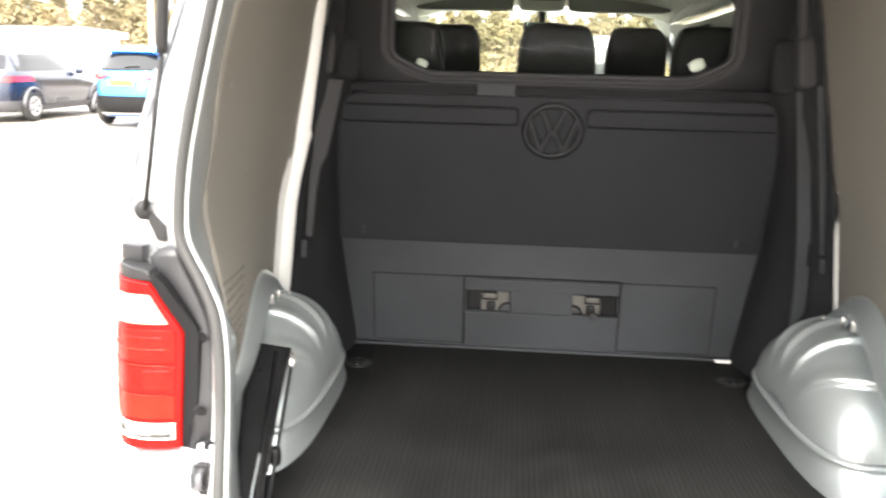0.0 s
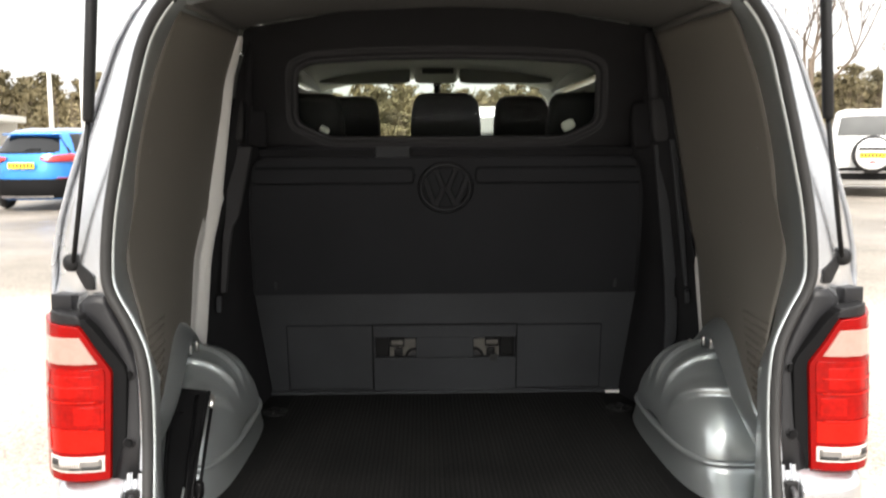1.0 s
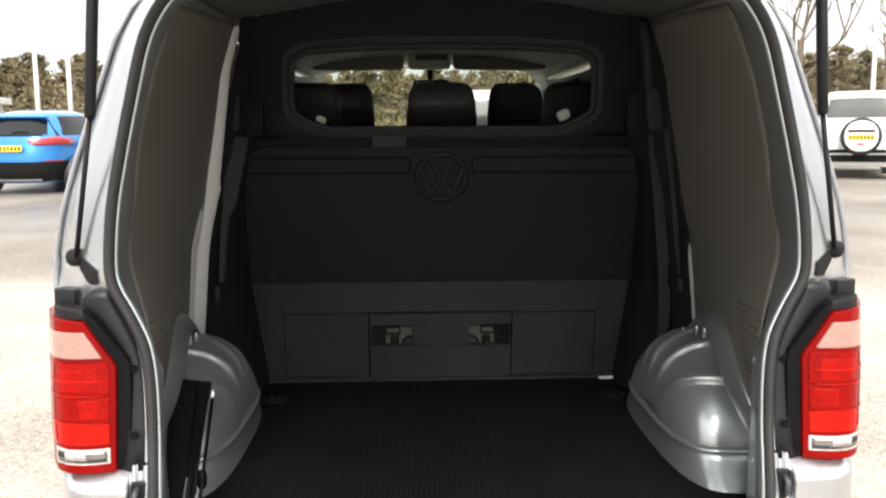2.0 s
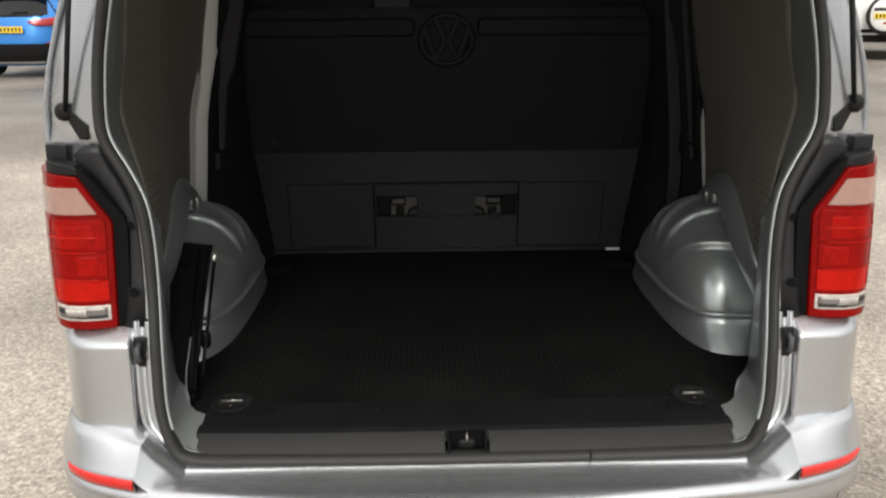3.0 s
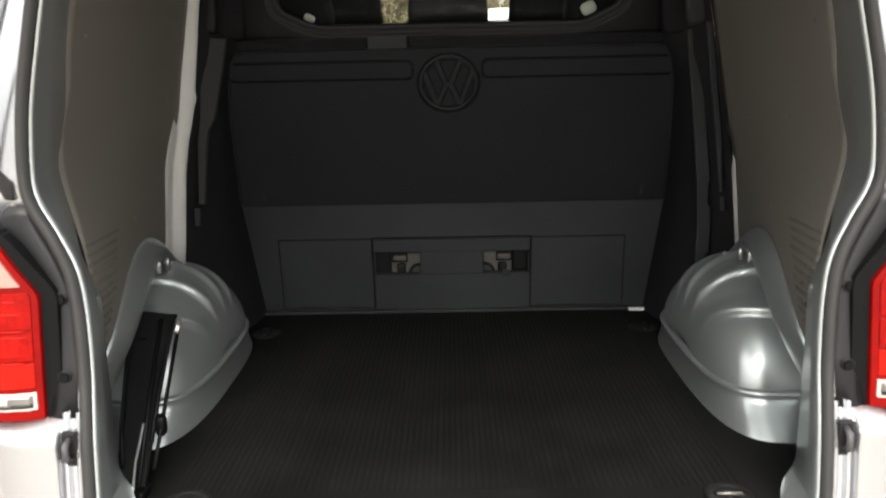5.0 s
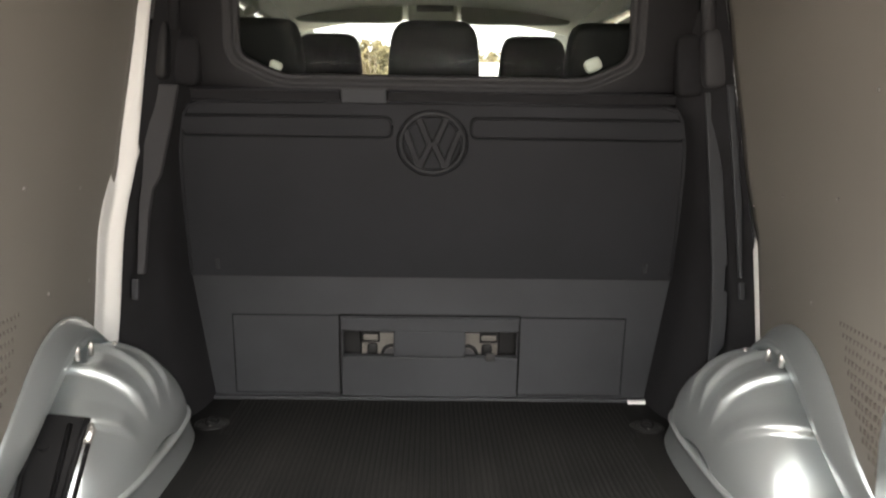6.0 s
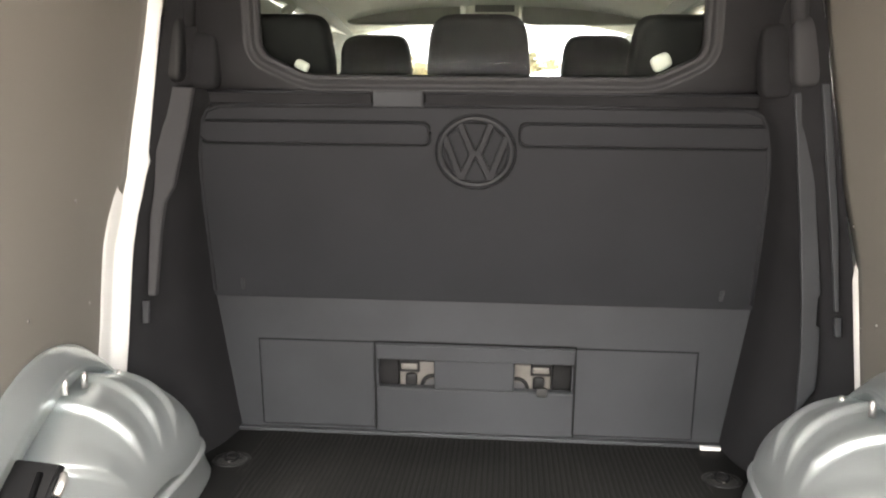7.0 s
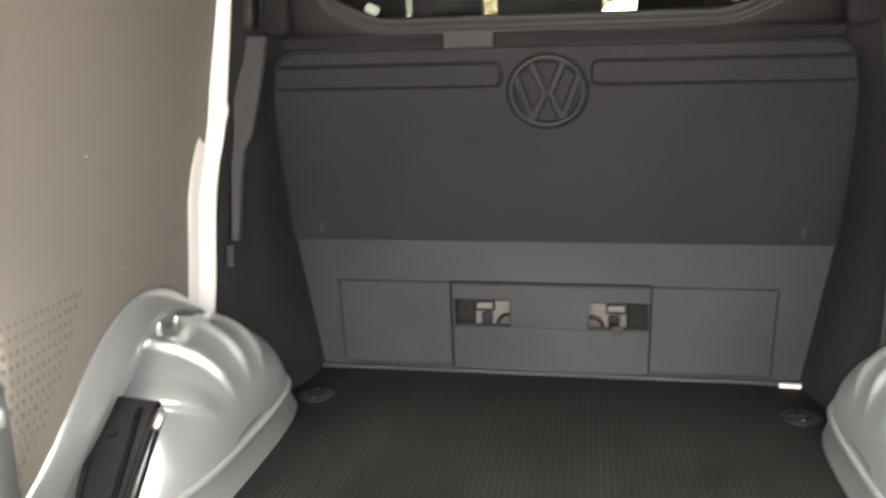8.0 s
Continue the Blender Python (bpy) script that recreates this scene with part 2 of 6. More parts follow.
def worn_rib():
    """Rubber rib tops: each one dusty to its own degree, with scuffs along it."""
    m = shade("worn_rubber_ribs", (0.0076, 0.0079, 0.0083), 0.65, 0.0, 9.0, 0.35, 0.3, 260.0, second=(0.0125, 0.0125, 0.0123), spec=0.11)
    nodes, links = m.node_tree.nodes, m.node_tree.links
    bsdf = nodes["Principled BSDF"]
    island, span, tint = nodes.new("ShaderNodeNewGeometry"), nodes.new("ShaderNodeMapRange"), nodes.new("ShaderNodeVectorMath")
    span.inputs["To Min"].default_value, span.inputs["To Max"].default_value = 0.75, 1.05
    tint.operation = "SCALE"
    links.new(island.outputs["Random Per Island"], span.inputs["Value"])
    links.new(bsdf.inputs["Base Color"].links[0].from_socket, tint.inputs[0])
    links.new(span.outputs[0], tint.inputs["Scale"])
    links.new(tint.outputs[0], bsdf.inputs["Base Color"])
    return m


RIB_RUBBER = worn_rib()
ASPHALT = asphalt()
POLE = shade("galvanised_pole", (0.62, 0.62, 0.60), 0.5, 0.2, 4.0, 0.1)
BARK = shade("bark", (0.13, 0.10, 0.075), 0.9, 0.0, 6.0, 0.3, 0.5, 60.0)
PINE = shade("pine_foliage", (0.072, 0.066, 0.030), 0.85, 0.0, 0.5, 0.4, 0.5, 20.0, second=(0.125, 0.098, 0.048))
SCRUB = shade("winter_scrub", (0.20, 0.17, 0.095), 0.9, 0.0, 1.2, 0.4, 0.5, 20.0, second=(0.30, 0.25, 0.14))
CANOPY = shade("pale_canopy_paint", (0.6, 0.6, 0.57), 0.6, 0.0, 2.0, 0.1)
GLASS = pane("thin_glass", (0.92, 0.95, 0.93))
GLASS_TINT = pane("tinted_glass", (0.80, 0.85, 0.80), 0.02, 1.1)
GLASS_DARK = pane("dark_tinted_glass", (0.30, 0.32, 0.31))


# ---- building helpers ----
def part(name, bm, material, parent=None, label="", smooth=False, bevel=0.0, thick=0.0, seg=2):
    mesh = bpy.data.meshes.new(name)
    bm.normal_update()
    bm.to_mesh(mesh)
    bm.free()
    mesh.materials.append(material)
    if smooth:
        mesh.polygons.foreach_set("use_smooth", [True] * len(mesh.polygons))
    ob = new(name, mesh)
    if thick:
        md = ob.modifiers.new("thickness", "SOLIDIFY")
        md.thickness, md.offset = thick, -1.0
    if bevel:
        md = ob.modifiers.new("edges", "BEVEL")
        md.width, md.segments, md.limit_method = bevel, seg, "ANGLE"
        md.harden_normals = smooth
    if parent is not None:
        ob.parent = parent
        ob.matrix_parent_inverse = parent.matrix_basis.inverted()
    if label:
        ob["label"] = label
    return ob


def thing(name, place, label, category, group="", kind=""):
    ob = new(name)
    ob.empty_display_size = 0.05
    ob.matrix_basis = Matrix.Translation(place)
    return tagged(ob, label, category, group, kind)


def B():
    return bmesh.new()


def sheet(rows, bm=None, closed=False, skip=None):
    """A surface through rows of points."""
    bm = bm or B()
    vs = [[bm.verts.new(p) for p in row] for row in rows]
    n = len(rows[0])
    for i in range(len(rows) - 1):
        for j in range(n if closed else n - 1):
            if skip and skip(i, j):
                continue
            bm.faces.new((vs[i][j], vs[i][(j + 1) % n], vs[i + 1][(j + 1) % n], vs[i + 1][j]))
    return bm


def box(x0, x1, y0, y1, z0, z1, bm=None, m=None):
    bm = bm or B()
    c = [Vector((x, y, z)) for x in (x0, x1) for y in (y0, y1) for z in (z0, z1)]
    if m:
        c = [m @ p for p in c]
    v = [bm.verts.new(p) for p in c]
    for f in ((0, 1, 3, 2), (4, 6, 7, 5), (0, 4, 5, 1), (2, 3, 7, 6), (0, 2, 6, 4), (1, 5, 7, 3)):
        bm.faces.new([v[i] for i in f])
    return bm


def prism(points, back, bm=None):
    """A plate from a closed outline of 3D points, pushed by the vector back."""
    bm = bm or B()
    a = [bm.verts.new(p) for p in points]
    b = [bm.verts.new(Vector(p) + Vector(back)) for p in points]
    n = len(a)
    bm.faces.new(a)
    bm.faces.new(b[::-1])
    for i in range(n):
        bm.faces.new((a[i], b[i], b[(i + 1) % n], a[(i + 1) % n]))
    return bm


def tube(path, radius, seg=10, bm=None, caps=True):
    bm = bm or B()
    path = [Vector(p) for p in path]
    rad = radius if isinstance(radius, (list, tuple)) else [radius] * len(path)
    rings, side = [], None
    for i, p in enumerate(path):
        d = (path[min(i + 1, len(path) - 1)] - path[max(i - 1, 0)]).normalized()
        if side is None:
            side = d.orthogonal().normalized()
        side = (side - d * side.dot(d)).normalized()
        up = d.cross(side)
        rings.append([bm.verts.new(p + (side * math.cos(a) + up * math.sin(a)) * rad[i]) for a in (2 * math.pi * k / seg for k in range(seg))])
    for a, b in zip(rings, rings[1:]):
        for k in range(seg):
            bm.faces.new((a[k], a[(k + 1) % seg], b[(k + 1) % seg], b[k]))
    if caps:
        bm.faces.new(rings[0][::-1])
        bm.faces.new(rings[-1])
    return bm


def disc(c, axis, r, depth, seg=24, bm=None):
    axis = Vector(axis).normalized()
    return tube([Vector(c), Vector(c) + axis * depth], r, seg, bm)


def ring(c, axis, R, r, seg=32, tubeseg=8, bm=None, squash=1.0):
    bm = bm or B()
    axis = Vector(axis).normalized()
    u = axis.orthogonal().normalized()
    v = axis.cross(u)
    rows = []
    for i in range(seg):
        a = 2 * math.pi * i / seg
        d = u * math.cos(a) + v * math.sin(a)
        rows.append([Vector(c) + d * (R + r * math.cos(b)) + axis * r * squash * math.sin(b) for b in (2 * math.pi * k / tubeseg for k in range(tubeseg))])
    rows.append(rows[0])
    return sheet(rows, bm, closed=True)


def smooth_line(pts, steps=5):
    """Catmull-Rom points through pts."""
    pts = [Vector(p) for p in pts]
    out = []
    for i in range(len(pts) - 1):
        p0, p1, p2, p3 = pts[max(i - 1, 0)], pts[i], pts[i + 1], pts[min(i + 2, len(pts) - 1)]
        for k in range(steps):
            t = k / steps
            out.append(0.5 * ((2 * p1) + (p2 - p0) * t + (2 * p0 - 5 * p1 + 4 * p2 - p3) * t * t + (3 * p1 - p0 - 3 * p2 + p3) * t ** 3))
    out.append(pts[-1])
    return out


def table(tab, z):
    """Straight interpolation in a list of (key, value)."""
    if z <= tab[0][0]:
        return tab[0][1]
    for (a, p), (b, q) in zip(tab, tab[1:]):
        if z <= b:
            return p + (q - p) * (z - a) / (b - a)
    return tab[-1][1]


def soft_block(sx, sy, sz, power=4.0, nu=20, nv=12, bm=None, m=None):
    """A cushion-like rounded block about the origin."""
    bm = bm or B()
    m = m or Matrix.Identity(4)

    def sg(v, e):
        return math.copysign(abs(v) ** e, v)
    e = 2.0 / power
    rows = []
    for i in range(nv + 1):
        f = -math.pi / 2 + math.pi * i / nv
        rows.append([m @ Vector((sx * sg(math.cos(f), e) * sg(math.cos(a), e), sy * sg(math.cos(f), e) * sg(math.sin(a), e), sz * sg(math.sin(f), e)))
                     for a in (2 * math.pi * k / nu for k in range(nu))])
    sheet(rows, bm, closed=True)
    bmesh.ops.remove_doubles(bm, verts=bm.verts, dist=1e-5)
    return bm


def ground_z(y):
    return 0.0333 * max(-30.0, min(y, 60.0))


# ---- ground ----
ys = [-400, -60, -30, 0, 60, 120, 900]
bm = sheet([[(x, y, ground_z(y)) for x in (-900, -60, 0, 60, 900)] for y in ys])
tagged(part("ground", bm, ASPHALT), "worn grey-brown asphalt car park, damp in patches", "ground", kind="structure")

# ---- van: dimensions ----
FLOOR = 0.58
# rear opening: half width and height, from the header's middle down to the sill's middle
OPENING = [(0.0, 1.843), (0.20, 1.843), (0.42, 1.840), (0.535, 1.836), (0.588, 1.800), (0.637, 1.722), (0.671, 1.596), (0.700, 1.468), (0.720, 1.364), (0.729, 1.258), (0.722, 1.208),
           (0.691, 1.150), (0.662, 1.083), (0.650, 1.005), (0.645, 0.90), (0.642, 0.832), (0.641, 0.806), (0.640, 0.785), (0.638, 0.735), (0.632, 0.645), (0.612, 0.578), (0.578, 0.553), (0.45, 0.549), (0.22, 0.547), (0.0, 0.546)]
OPEN_Y = [(0.50, -0.092), (0.62, -0.072), (0.77, -0.042), (0.90, -0.005), (1.03, 0.015), (1.25, 0.035), (1.85, 0.06)]
# outer body section at the rear corner
SKIN = [(0.0, 1.975), (0.22, 1.968), (0.45, 1.945), (0.59, 1.910), (0.690, 1.845), (0.758, 1.745), (0.810, 1.610), (0.856, 1.490), (0.897, 1.375), (0.920, 1.275), (0.926, 1.215),
        (0.928, 1.15), (0.928, 1.085), (0.928, 1.005), (0.928, 0.90), (0.928, 0.832), (0.928, 0.806), (0.928, 0.785), (0.928, 0.735), (0.926, 0.645), (0.922, 0.575), (0.915, 0.50)]
WALL_REAR = [(0.55, 0.80), (0.70, 0.80), (0.78, 0.76), (0.88, 0.712), (1.0, 0.70), (1.15, 0.735), (1.26, 0.762), (1.40, 0.757), (1.52, 0.742), (1.66, 0.705), (1.80, 0.65), (1.86, 0.60), (1.95, 0.52)]
WALL_FRONT = [(0.55, 0.875), (0.80, 0.862), (0.95, 0.847), (1.14, 0.828), (1.20, 0.816), (1.30, 0.790), (1.40, 0.774), (1.52, 0.752), (1.64, 0.731), (1.73, 0.716), (1.87, 0.672), (2.0, 0.63)]


def eased(tab, steps=5):
    """A list of (key, value) refined along a smooth curve."""
    return [(p.x, p.y) for p in smooth_line([(a, b, 0) for a, b in tab], steps)]


WALL_REAR, WALL_FRONT = eased(WALL_REAR), eased(WALL_FRONT)


def wall_x(y, z):
    """Half width of the lining at depth y and height z."""
    t = min(1.1, (y - 0.20) / 0.81)
    if 0 < t < 1:
        t = 1.0 - (1.0 - t) ** 1.15
    return table(WALL_REAR, z) * (1 - t) + table(WALL_FRONT, z) * t


def roof_z(x, y):
    t = (y - 0.08) / 1.28
    edge, mid, half = 1.822 + 0.10 * t, 1.862 + 0.132 * t, 0.59 + 0.11 * t
    return mid - (mid - edge) * min(1.3, abs(x) / half) ** 2.2


van = thing("panel_van", (0, 1.9, 0.06), "silver panel van with its tailgate raised, parked on asphalt", "van")

# ---- rear corners of the body ----
def corner_rings(s):
    n = 16
    rows = {k: [] for k in "abcdefgh"}
    for i in range(n):
        ax, az = OPENING[i] if i < 21 else (0.60, 0.545)
        ox, oz = SKIN[i]
        ay = table(OPEN_Y, az)
        d = Vector((ox - ax, oz - az))
        L = d.length
        d.normalize()
        lamp = 0.82 < az < 1.16
        low = az <= 0.82
        oy = 0.18 if low or lamp else 0.21
        face = ay - 0.014 if low else (ay + 0.035 if lamp else ay + 0.012)

        def at(f, y):
            return (s * (ax + d.x * L * f), y, az + d.y * L * f)
        rows["a"].append((s * ax, ay + 0.004, az))
        if lamp or low:
            spread = ((0.12, ay + 0.006), (0.22, ay + 0.030), (0.34, ay + 0.030), (0.36, face), (0.66, face + 0.004), (0.84, face + 0.055))
        else:
            spread = ((0.12, ay + 0.004), (0.18, ay + 0.008), (0.30, ay + 0.017), (0.45, ay + 0.034), (0.64, ay + 0.066), (0.83, ay + 0.112))
        for k, (f, y) in zip("bcdefg", spread):
            rows[k].append(at(f, y))
        rows["h"].append((s * ox, oy, oz))
    return [smooth_line(rows[k], 4) for k in "abcdefgh"]


for s in (-1, 1):
    part("rear_pillar", sheet(corner_rings(s)), SILVER, van, "silver painted rear pillar", smooth=True)

# lower quarter panel: flat rear face, rounded to the side, with a sloping ledge under the lamp
PANEL_Y = [(0.50, -0.080), (0.585, -0.074), (0.784, -0.063), (0.790, -0.059), (0.808, -0.030), (0.82, -0.010)]
PANEL_PLAN = [(0.7045, 0.030), (0.7050, 0.004), (0.7085, -0.0005), (0.713, -0.001), (0.72, -0.001), (0.75, -0.0005), (0.785, 0.001), (0.800, 0.004), (0.815, 0.010), (0.832, 0.022), (0.850, 0.043), (0.866, 0.071), (0.885, 0.110), (0.905, 0.160), (0.920, 0.210), (0.926, 0.245)]
for s in (-1, 1):
    rows = []
    for z in (0.816, 0.811, 0.807, 0.803, 0.799, 0.795, 0.791, 0.788, 0.785, 0.781, 0.775, 0.74, 0.70, 0.66, 0.62, 0.59, 0.565, 0.54, 0.50):
        rows.append([(s * x, table(PANEL_Y, z) + d, z) for x, d in PANEL_PLAN])
    part("quarter_panel", sheet(rows), SILVER, van, "silver lower quarter panel", smooth=True)
    # painted frame between seal and quarter panel, turning into the bumper step
    path = smooth_line([(x, table(OPEN_Y, z), z) for x, z in OPENING[15:24]], 5)
    rows = []
    for i, p in enumerate(path):
        t = (path[min(i + 1, len(path) - 1)] - path[max(i - 1, 0)]).normalized()
        out = Vector((-t.z, 0, t.x))
        if out.x < 0 and i < len(path) / 2 or out.z > 0.3:
            out = -out
        keep = max(0.15, min(1.0, (p.z - 0.57) / 0.08))
        wide = 0.30 + 0.70 * max(0.0, min(1.0, (p.z - 0.560) / 0.06))
        rows.append([Vector((s * (p.x + out.x * o * wide), p.y + dy * keep, p.z + out.z * o * wide)) for o, dy in ((0.0, 0.006), (0.018, 0.002), (0.022, -0.005), (0.025, -0.0065), (0.036, -0.0065), (0.039, -0.004), (0.042, 0.008), (0.053, 0.010), (0.056, -0.001), (0.058, -0.003), (0.064, -0.003), (0.067, 0.018))])
        for q in rows[-1]:
            q.z = max(q.z, 0.5178 + 0.0002 * rows[-1].index(q))
    part("lower_frame", sheet(rows), SILVER, van, "painted lower door frame", smooth=True)

# inner jamb from the opening's edge forward to the lining
LINING_EDGE = [(0.70, 0.097), (1.02, 0.097), (1.07, 0.118), (1.12, 0.145), (1.20, 0.172), (1.26, 0.192), (1.35, 0.250), (1.90, 0.267)]
for s in (-1, 1):
    rows = [[], [], [], []]
    for ax, az in OPENING[:22]:
        ay = table(OPEN_Y, az)
        f = max(0.0, min(1.0, (az - 0.555) / 0.14))
        deep = table(LINING_EDGE, az) + 0.004 if f == 1.0 else 0.03 + 0.071 * f
        wx = min(0.670 if az < 1.03 else 1.0, wall_x(deep, az) + 0.001) if f == 1.0 else ax + (0.670 - ax) * f
        if az > 1.79:
            wx, deep = ax, 0.10
        rows[0].append((s * ax, ay, az))
        rows[1].append((s * (ax + (wx - ax) * 0.35 - 0.004), ay + (deep - ay) * 0.3, az))
        rows[2].append((s * wx, deep, az - (0.0 if az < 1.79 else 0.004)))
        inside = 0.66 < az < 1.79
        rows[3].append((s * (max(wx, wall_x(deep, az)) + 0.05 if inside else wx), deep + (0.004 if inside else 0.01), az))
    part("inner_jamb", sheet([smooth_line(r, 4) for r in rows]), SILVER_IN, van, "inner door frame in dull silver paint", smooth=True)

# rubber seal round the whole opening
loop = smooth_line([(-x, table(OPEN_Y, z), z) for x, z in OPENING[::-1]], 4)[:-1] + smooth_line([(x, table(OPEN_Y, z), z) for x, z in OPENING], 4)
loop = loop[:-1]
rows = []
for i, p in enumerate(loop):
    q, r = loop[(i + 1) % len(loop)], loop[i - 1]
    t = (q - r).normalized()
    out = Vector((t.z, 0, -t.x))
    if out.x * p.x + out.z * (p.z - 1.2) < 0:
        out = -out
    prof = [(0.002, -0.004), (0.004, -0.016), (0.010, -0.024), (0.018, -0.026), (0.025, -0.020), (0.028, -0.008), (0.028, 0.010), (0.004, 0.010)]
    rows.append([p + out * a + Vector((0, b, 0)) for a, b in prof])
rows.append(rows[0])
part("door_seal", sheet(rows, closed=True), RUBBER, van, "black rubber door seal", smooth=True)
# pale painted flange lip just inside the seal: along the header and down both jambs
def flange_run(keep):
    idx = [i for i in range(len(loop)) if keep(loop[i])]
    rows = []
    for i in idx:
        p = loop[i]
        q, r = loop[(i + 1) % len(loop)], loop[i - 1]
        t = (q - r).normalized()
        out = Vector((t.z, 0, -t.x))
        if out.x * p.x + out.z * (p.z - 1.2) < 0:
            out = -out
        rows.append([p + out * a + Vector((0, b, 0)) for a, b in ((0.002, -0.015), (-0.0015, -0.014), (-0.002, -0.004), (0.0, 0.004))])
    return sheet(rows)


for keep in (lambda p: p.z > 1.80, lambda p: p.x < 0 and 0.60 < p.z < 1.80, lambda p: p.x > 0 and 0.60 < p.z < 1.80):
    part("door_flange", flange_run(keep), SILVER_IN, van, "bright painted flange edge", smooth=True)

# ---- outer shell ----
def wheel_cut(y, z):
    return any((y - c) ** 2 + (z - 0.36 - ground_z(c)) ** 2 < 0.385 ** 2 for c in (0.74, 3.74))


YS = [0.18 + 0.055 * i for i in range(64)]
ZS = [0.30, 0.36, 0.42, 0.48, 0.54, 0.60, 0.66, 0.72, 0.78, 0.84, 0.90, 1.0, 1.10, 1.20, 1.26, 1.34, 1.44, 1.54, 1.64, 1.73, 1.80, 1.86]
SKIN_Z = sorted([(z, x) for x, z in SKIN])
SIDE_WINDOWS = ((1.55, 2.32), (2.55, 3.30))


def skin_x(y, z):
    grow = 1.0 + 0.022 * min(1.0, max(0.0, (y - 0.18)) / 0.9) ** 0.7
    return (table(SKIN_Z, z) if z > 0.5 else 0.86 - (0.5 - z) * 0.15) * grow


for s in (-1, 1):
    rows = [[(s * skin_x(y, z), y, z) for y in YS] for z in ZS]

    def skip(i, j):
        y, z = (YS[j] + YS[j + 1]) / 2, (ZS[i] + ZS[i + 1]) / 2
        return wheel_cut(y, z) or (1.26 < z < 1.73 and any(a < y < b for a, b in SIDE_WINDOWS))
    part("side_skin", sheet(rows, skip=skip), SILVER, van, smooth=True, thick=0.004)
    for a, b in SIDE_WINDOWS:
        win = part("side_window", sheet([[(s * (skin_x(y, z) - 0.003), y, z) for y in (a - 0.05, (a + b) / 2, b + 0.06)] for z in (1.25, 1.35, 1.45, 1.55, 1.65, 1.74)]), GLASS_DARK, van, "dark tinted side window", smooth=True)
        win.visible_shadow = False
    for c in (0.74, 3.74):
        cz = 0.36 + ground_z(c)
        arc = [(s * (skin_x(c, 0.7) + 0.002), c + 0.40 * math.cos(a), cz + 0.40 * math.sin(a)) for a in (math.pi * (k / 24 * 1.06 - 0.03) for k in range(25))]
        part("wheel_arch_lip", tube(arc, 0.035, 8), SILVER, van, smooth=True)
        wheel = part("wheel", ring((s * 0.80, c, cz - 0.005), (1, 0, 0), 0.245, 0.105, 40, 12), TYRE, van, "black tyre on a steel wheel", smooth=True)
        part("rim", disc((s * 0.885, c, cz - 0.005), (-s, 0, 0), 0.215, 0.05, 28), ALLOY, wheel)
# roof
rows = []
for i in range(33):
    y = 0.10 + i * 0.10
    rise = 0.075 * math.sin(min(1.0, (y - 0.1) / 1.6) * math.pi / 2) - 0.10 * max(0.0, (y - 2.7)) ** 1.5
    rows.append([(x * (1.0 + 0.04 * min(1.0, (y - 0.1) / 0.9)), y, 1.978 - 0.13 * (abs(x) / 0.66) ** 3.2 + rise) for x in [-0.66 + 1.32 * k / 24 for k in range(25)]])
part("roof", sheet(rows), SILVER, van, "silver painted roof", smooth=True, thick=0.006)
# rear roof edge joining the header of the opening
rows = [[(x, 0.10, 1.978 - 0.13 * (abs(x) / 0.66) ** 3.2) for x in [-0.66 + 1.32 * k / 24 for k in range(25)]],
        [(x * 0.985, 0.072, 1.955 - 0.13 * (abs(x) / 0.66) ** 3.2) for x in [-0.66 + 1.32 * k / 24 for k in range(25)]],
        [(x * 0.93, 0.074, 1.905 - 0.10 * (abs(x) / 0.66) ** 3.2) for x in [-0.66 + 1.32 * k / 24 for k in range(25)]],
        [(x * 0.84, 0.064, 1.866 - 0.055 * (abs(x) / 0.66) ** 5) for x in [-0.66 + 1.32 * k / 24 for k in range(25)]]]
part("rear_header", sheet(rows), SILVER, van, smooth=True)
# nose: bonnet, front, windscreen
half = [0.0, 0.25, 0.5, 0.7, 0.80, 0.87, 0.90]
rows = []
for y, top in ((3.60, 1.24), (3.90, 1.20), (4.15, 1.12), (4.38, 1.02), (4.52, 0.92), (4.60, 0.78), (4.63, 0.60), (4.62, 0.42), (4.55, 0.28)):
    pull = max(0.0, (y - 3.9)) ** 2 * 0.22
    rows.append([(sx * (h - pull * h), y - 0.22 * h ** 3 * max(0, (y - 3.6)), top - 0.05 * h * h) for sx, h in [(-1, h) for h in half[::-1]] + [(1, h) for h in half[1:]]])
part("bonnet", sheet(rows), SILVER, van, "silver painted bonnet and front", smooth=True, thick=0.006)
for s in (-1, 1):
    prof = [(3.60, 1.24, 0.895), (3.90, 1.19, 0.88), (4.15, 1.08, 0.85), (4.38, 0.95, 0.80), (4.45, 0.8, 0.78), (4.45, 0.6, 0.78), (4.42, 0.42, 0.78), (4.35, 0.28, 0.76)]
    rows = [[(s * x, y, z) for y, z, x in prof], [(s * 0.905, 3.60, max(0.28, z - 0.02)) for y, z, x in prof]]
    part("front_wing", sheet(rows), SILVER, van, smooth=True)
    part("headlight", soft_block(0.13, 0.10, 0.10, 3.0, 16, 8, m=pose(s * 0.68, 4.36, 0.86)), CLEAR_LENS, van, "clear headlight", smooth=True)
rows = []
for k in range(7):
    t = k / 6
    rows.append([(x * (1 - 0.17 * t), 3.95 - 0.72 * t - 0.10 * (abs(x) / 0.85) ** 2.5, 1.20 + 0.72 * t) for x in [-0.85 + 1.7 * j / 14 for j in range(15)]])
ws = part("windscreen", sheet(rows), GLASS, van, "clear front windscreen", smooth=True)
ws.visible_shadow = False
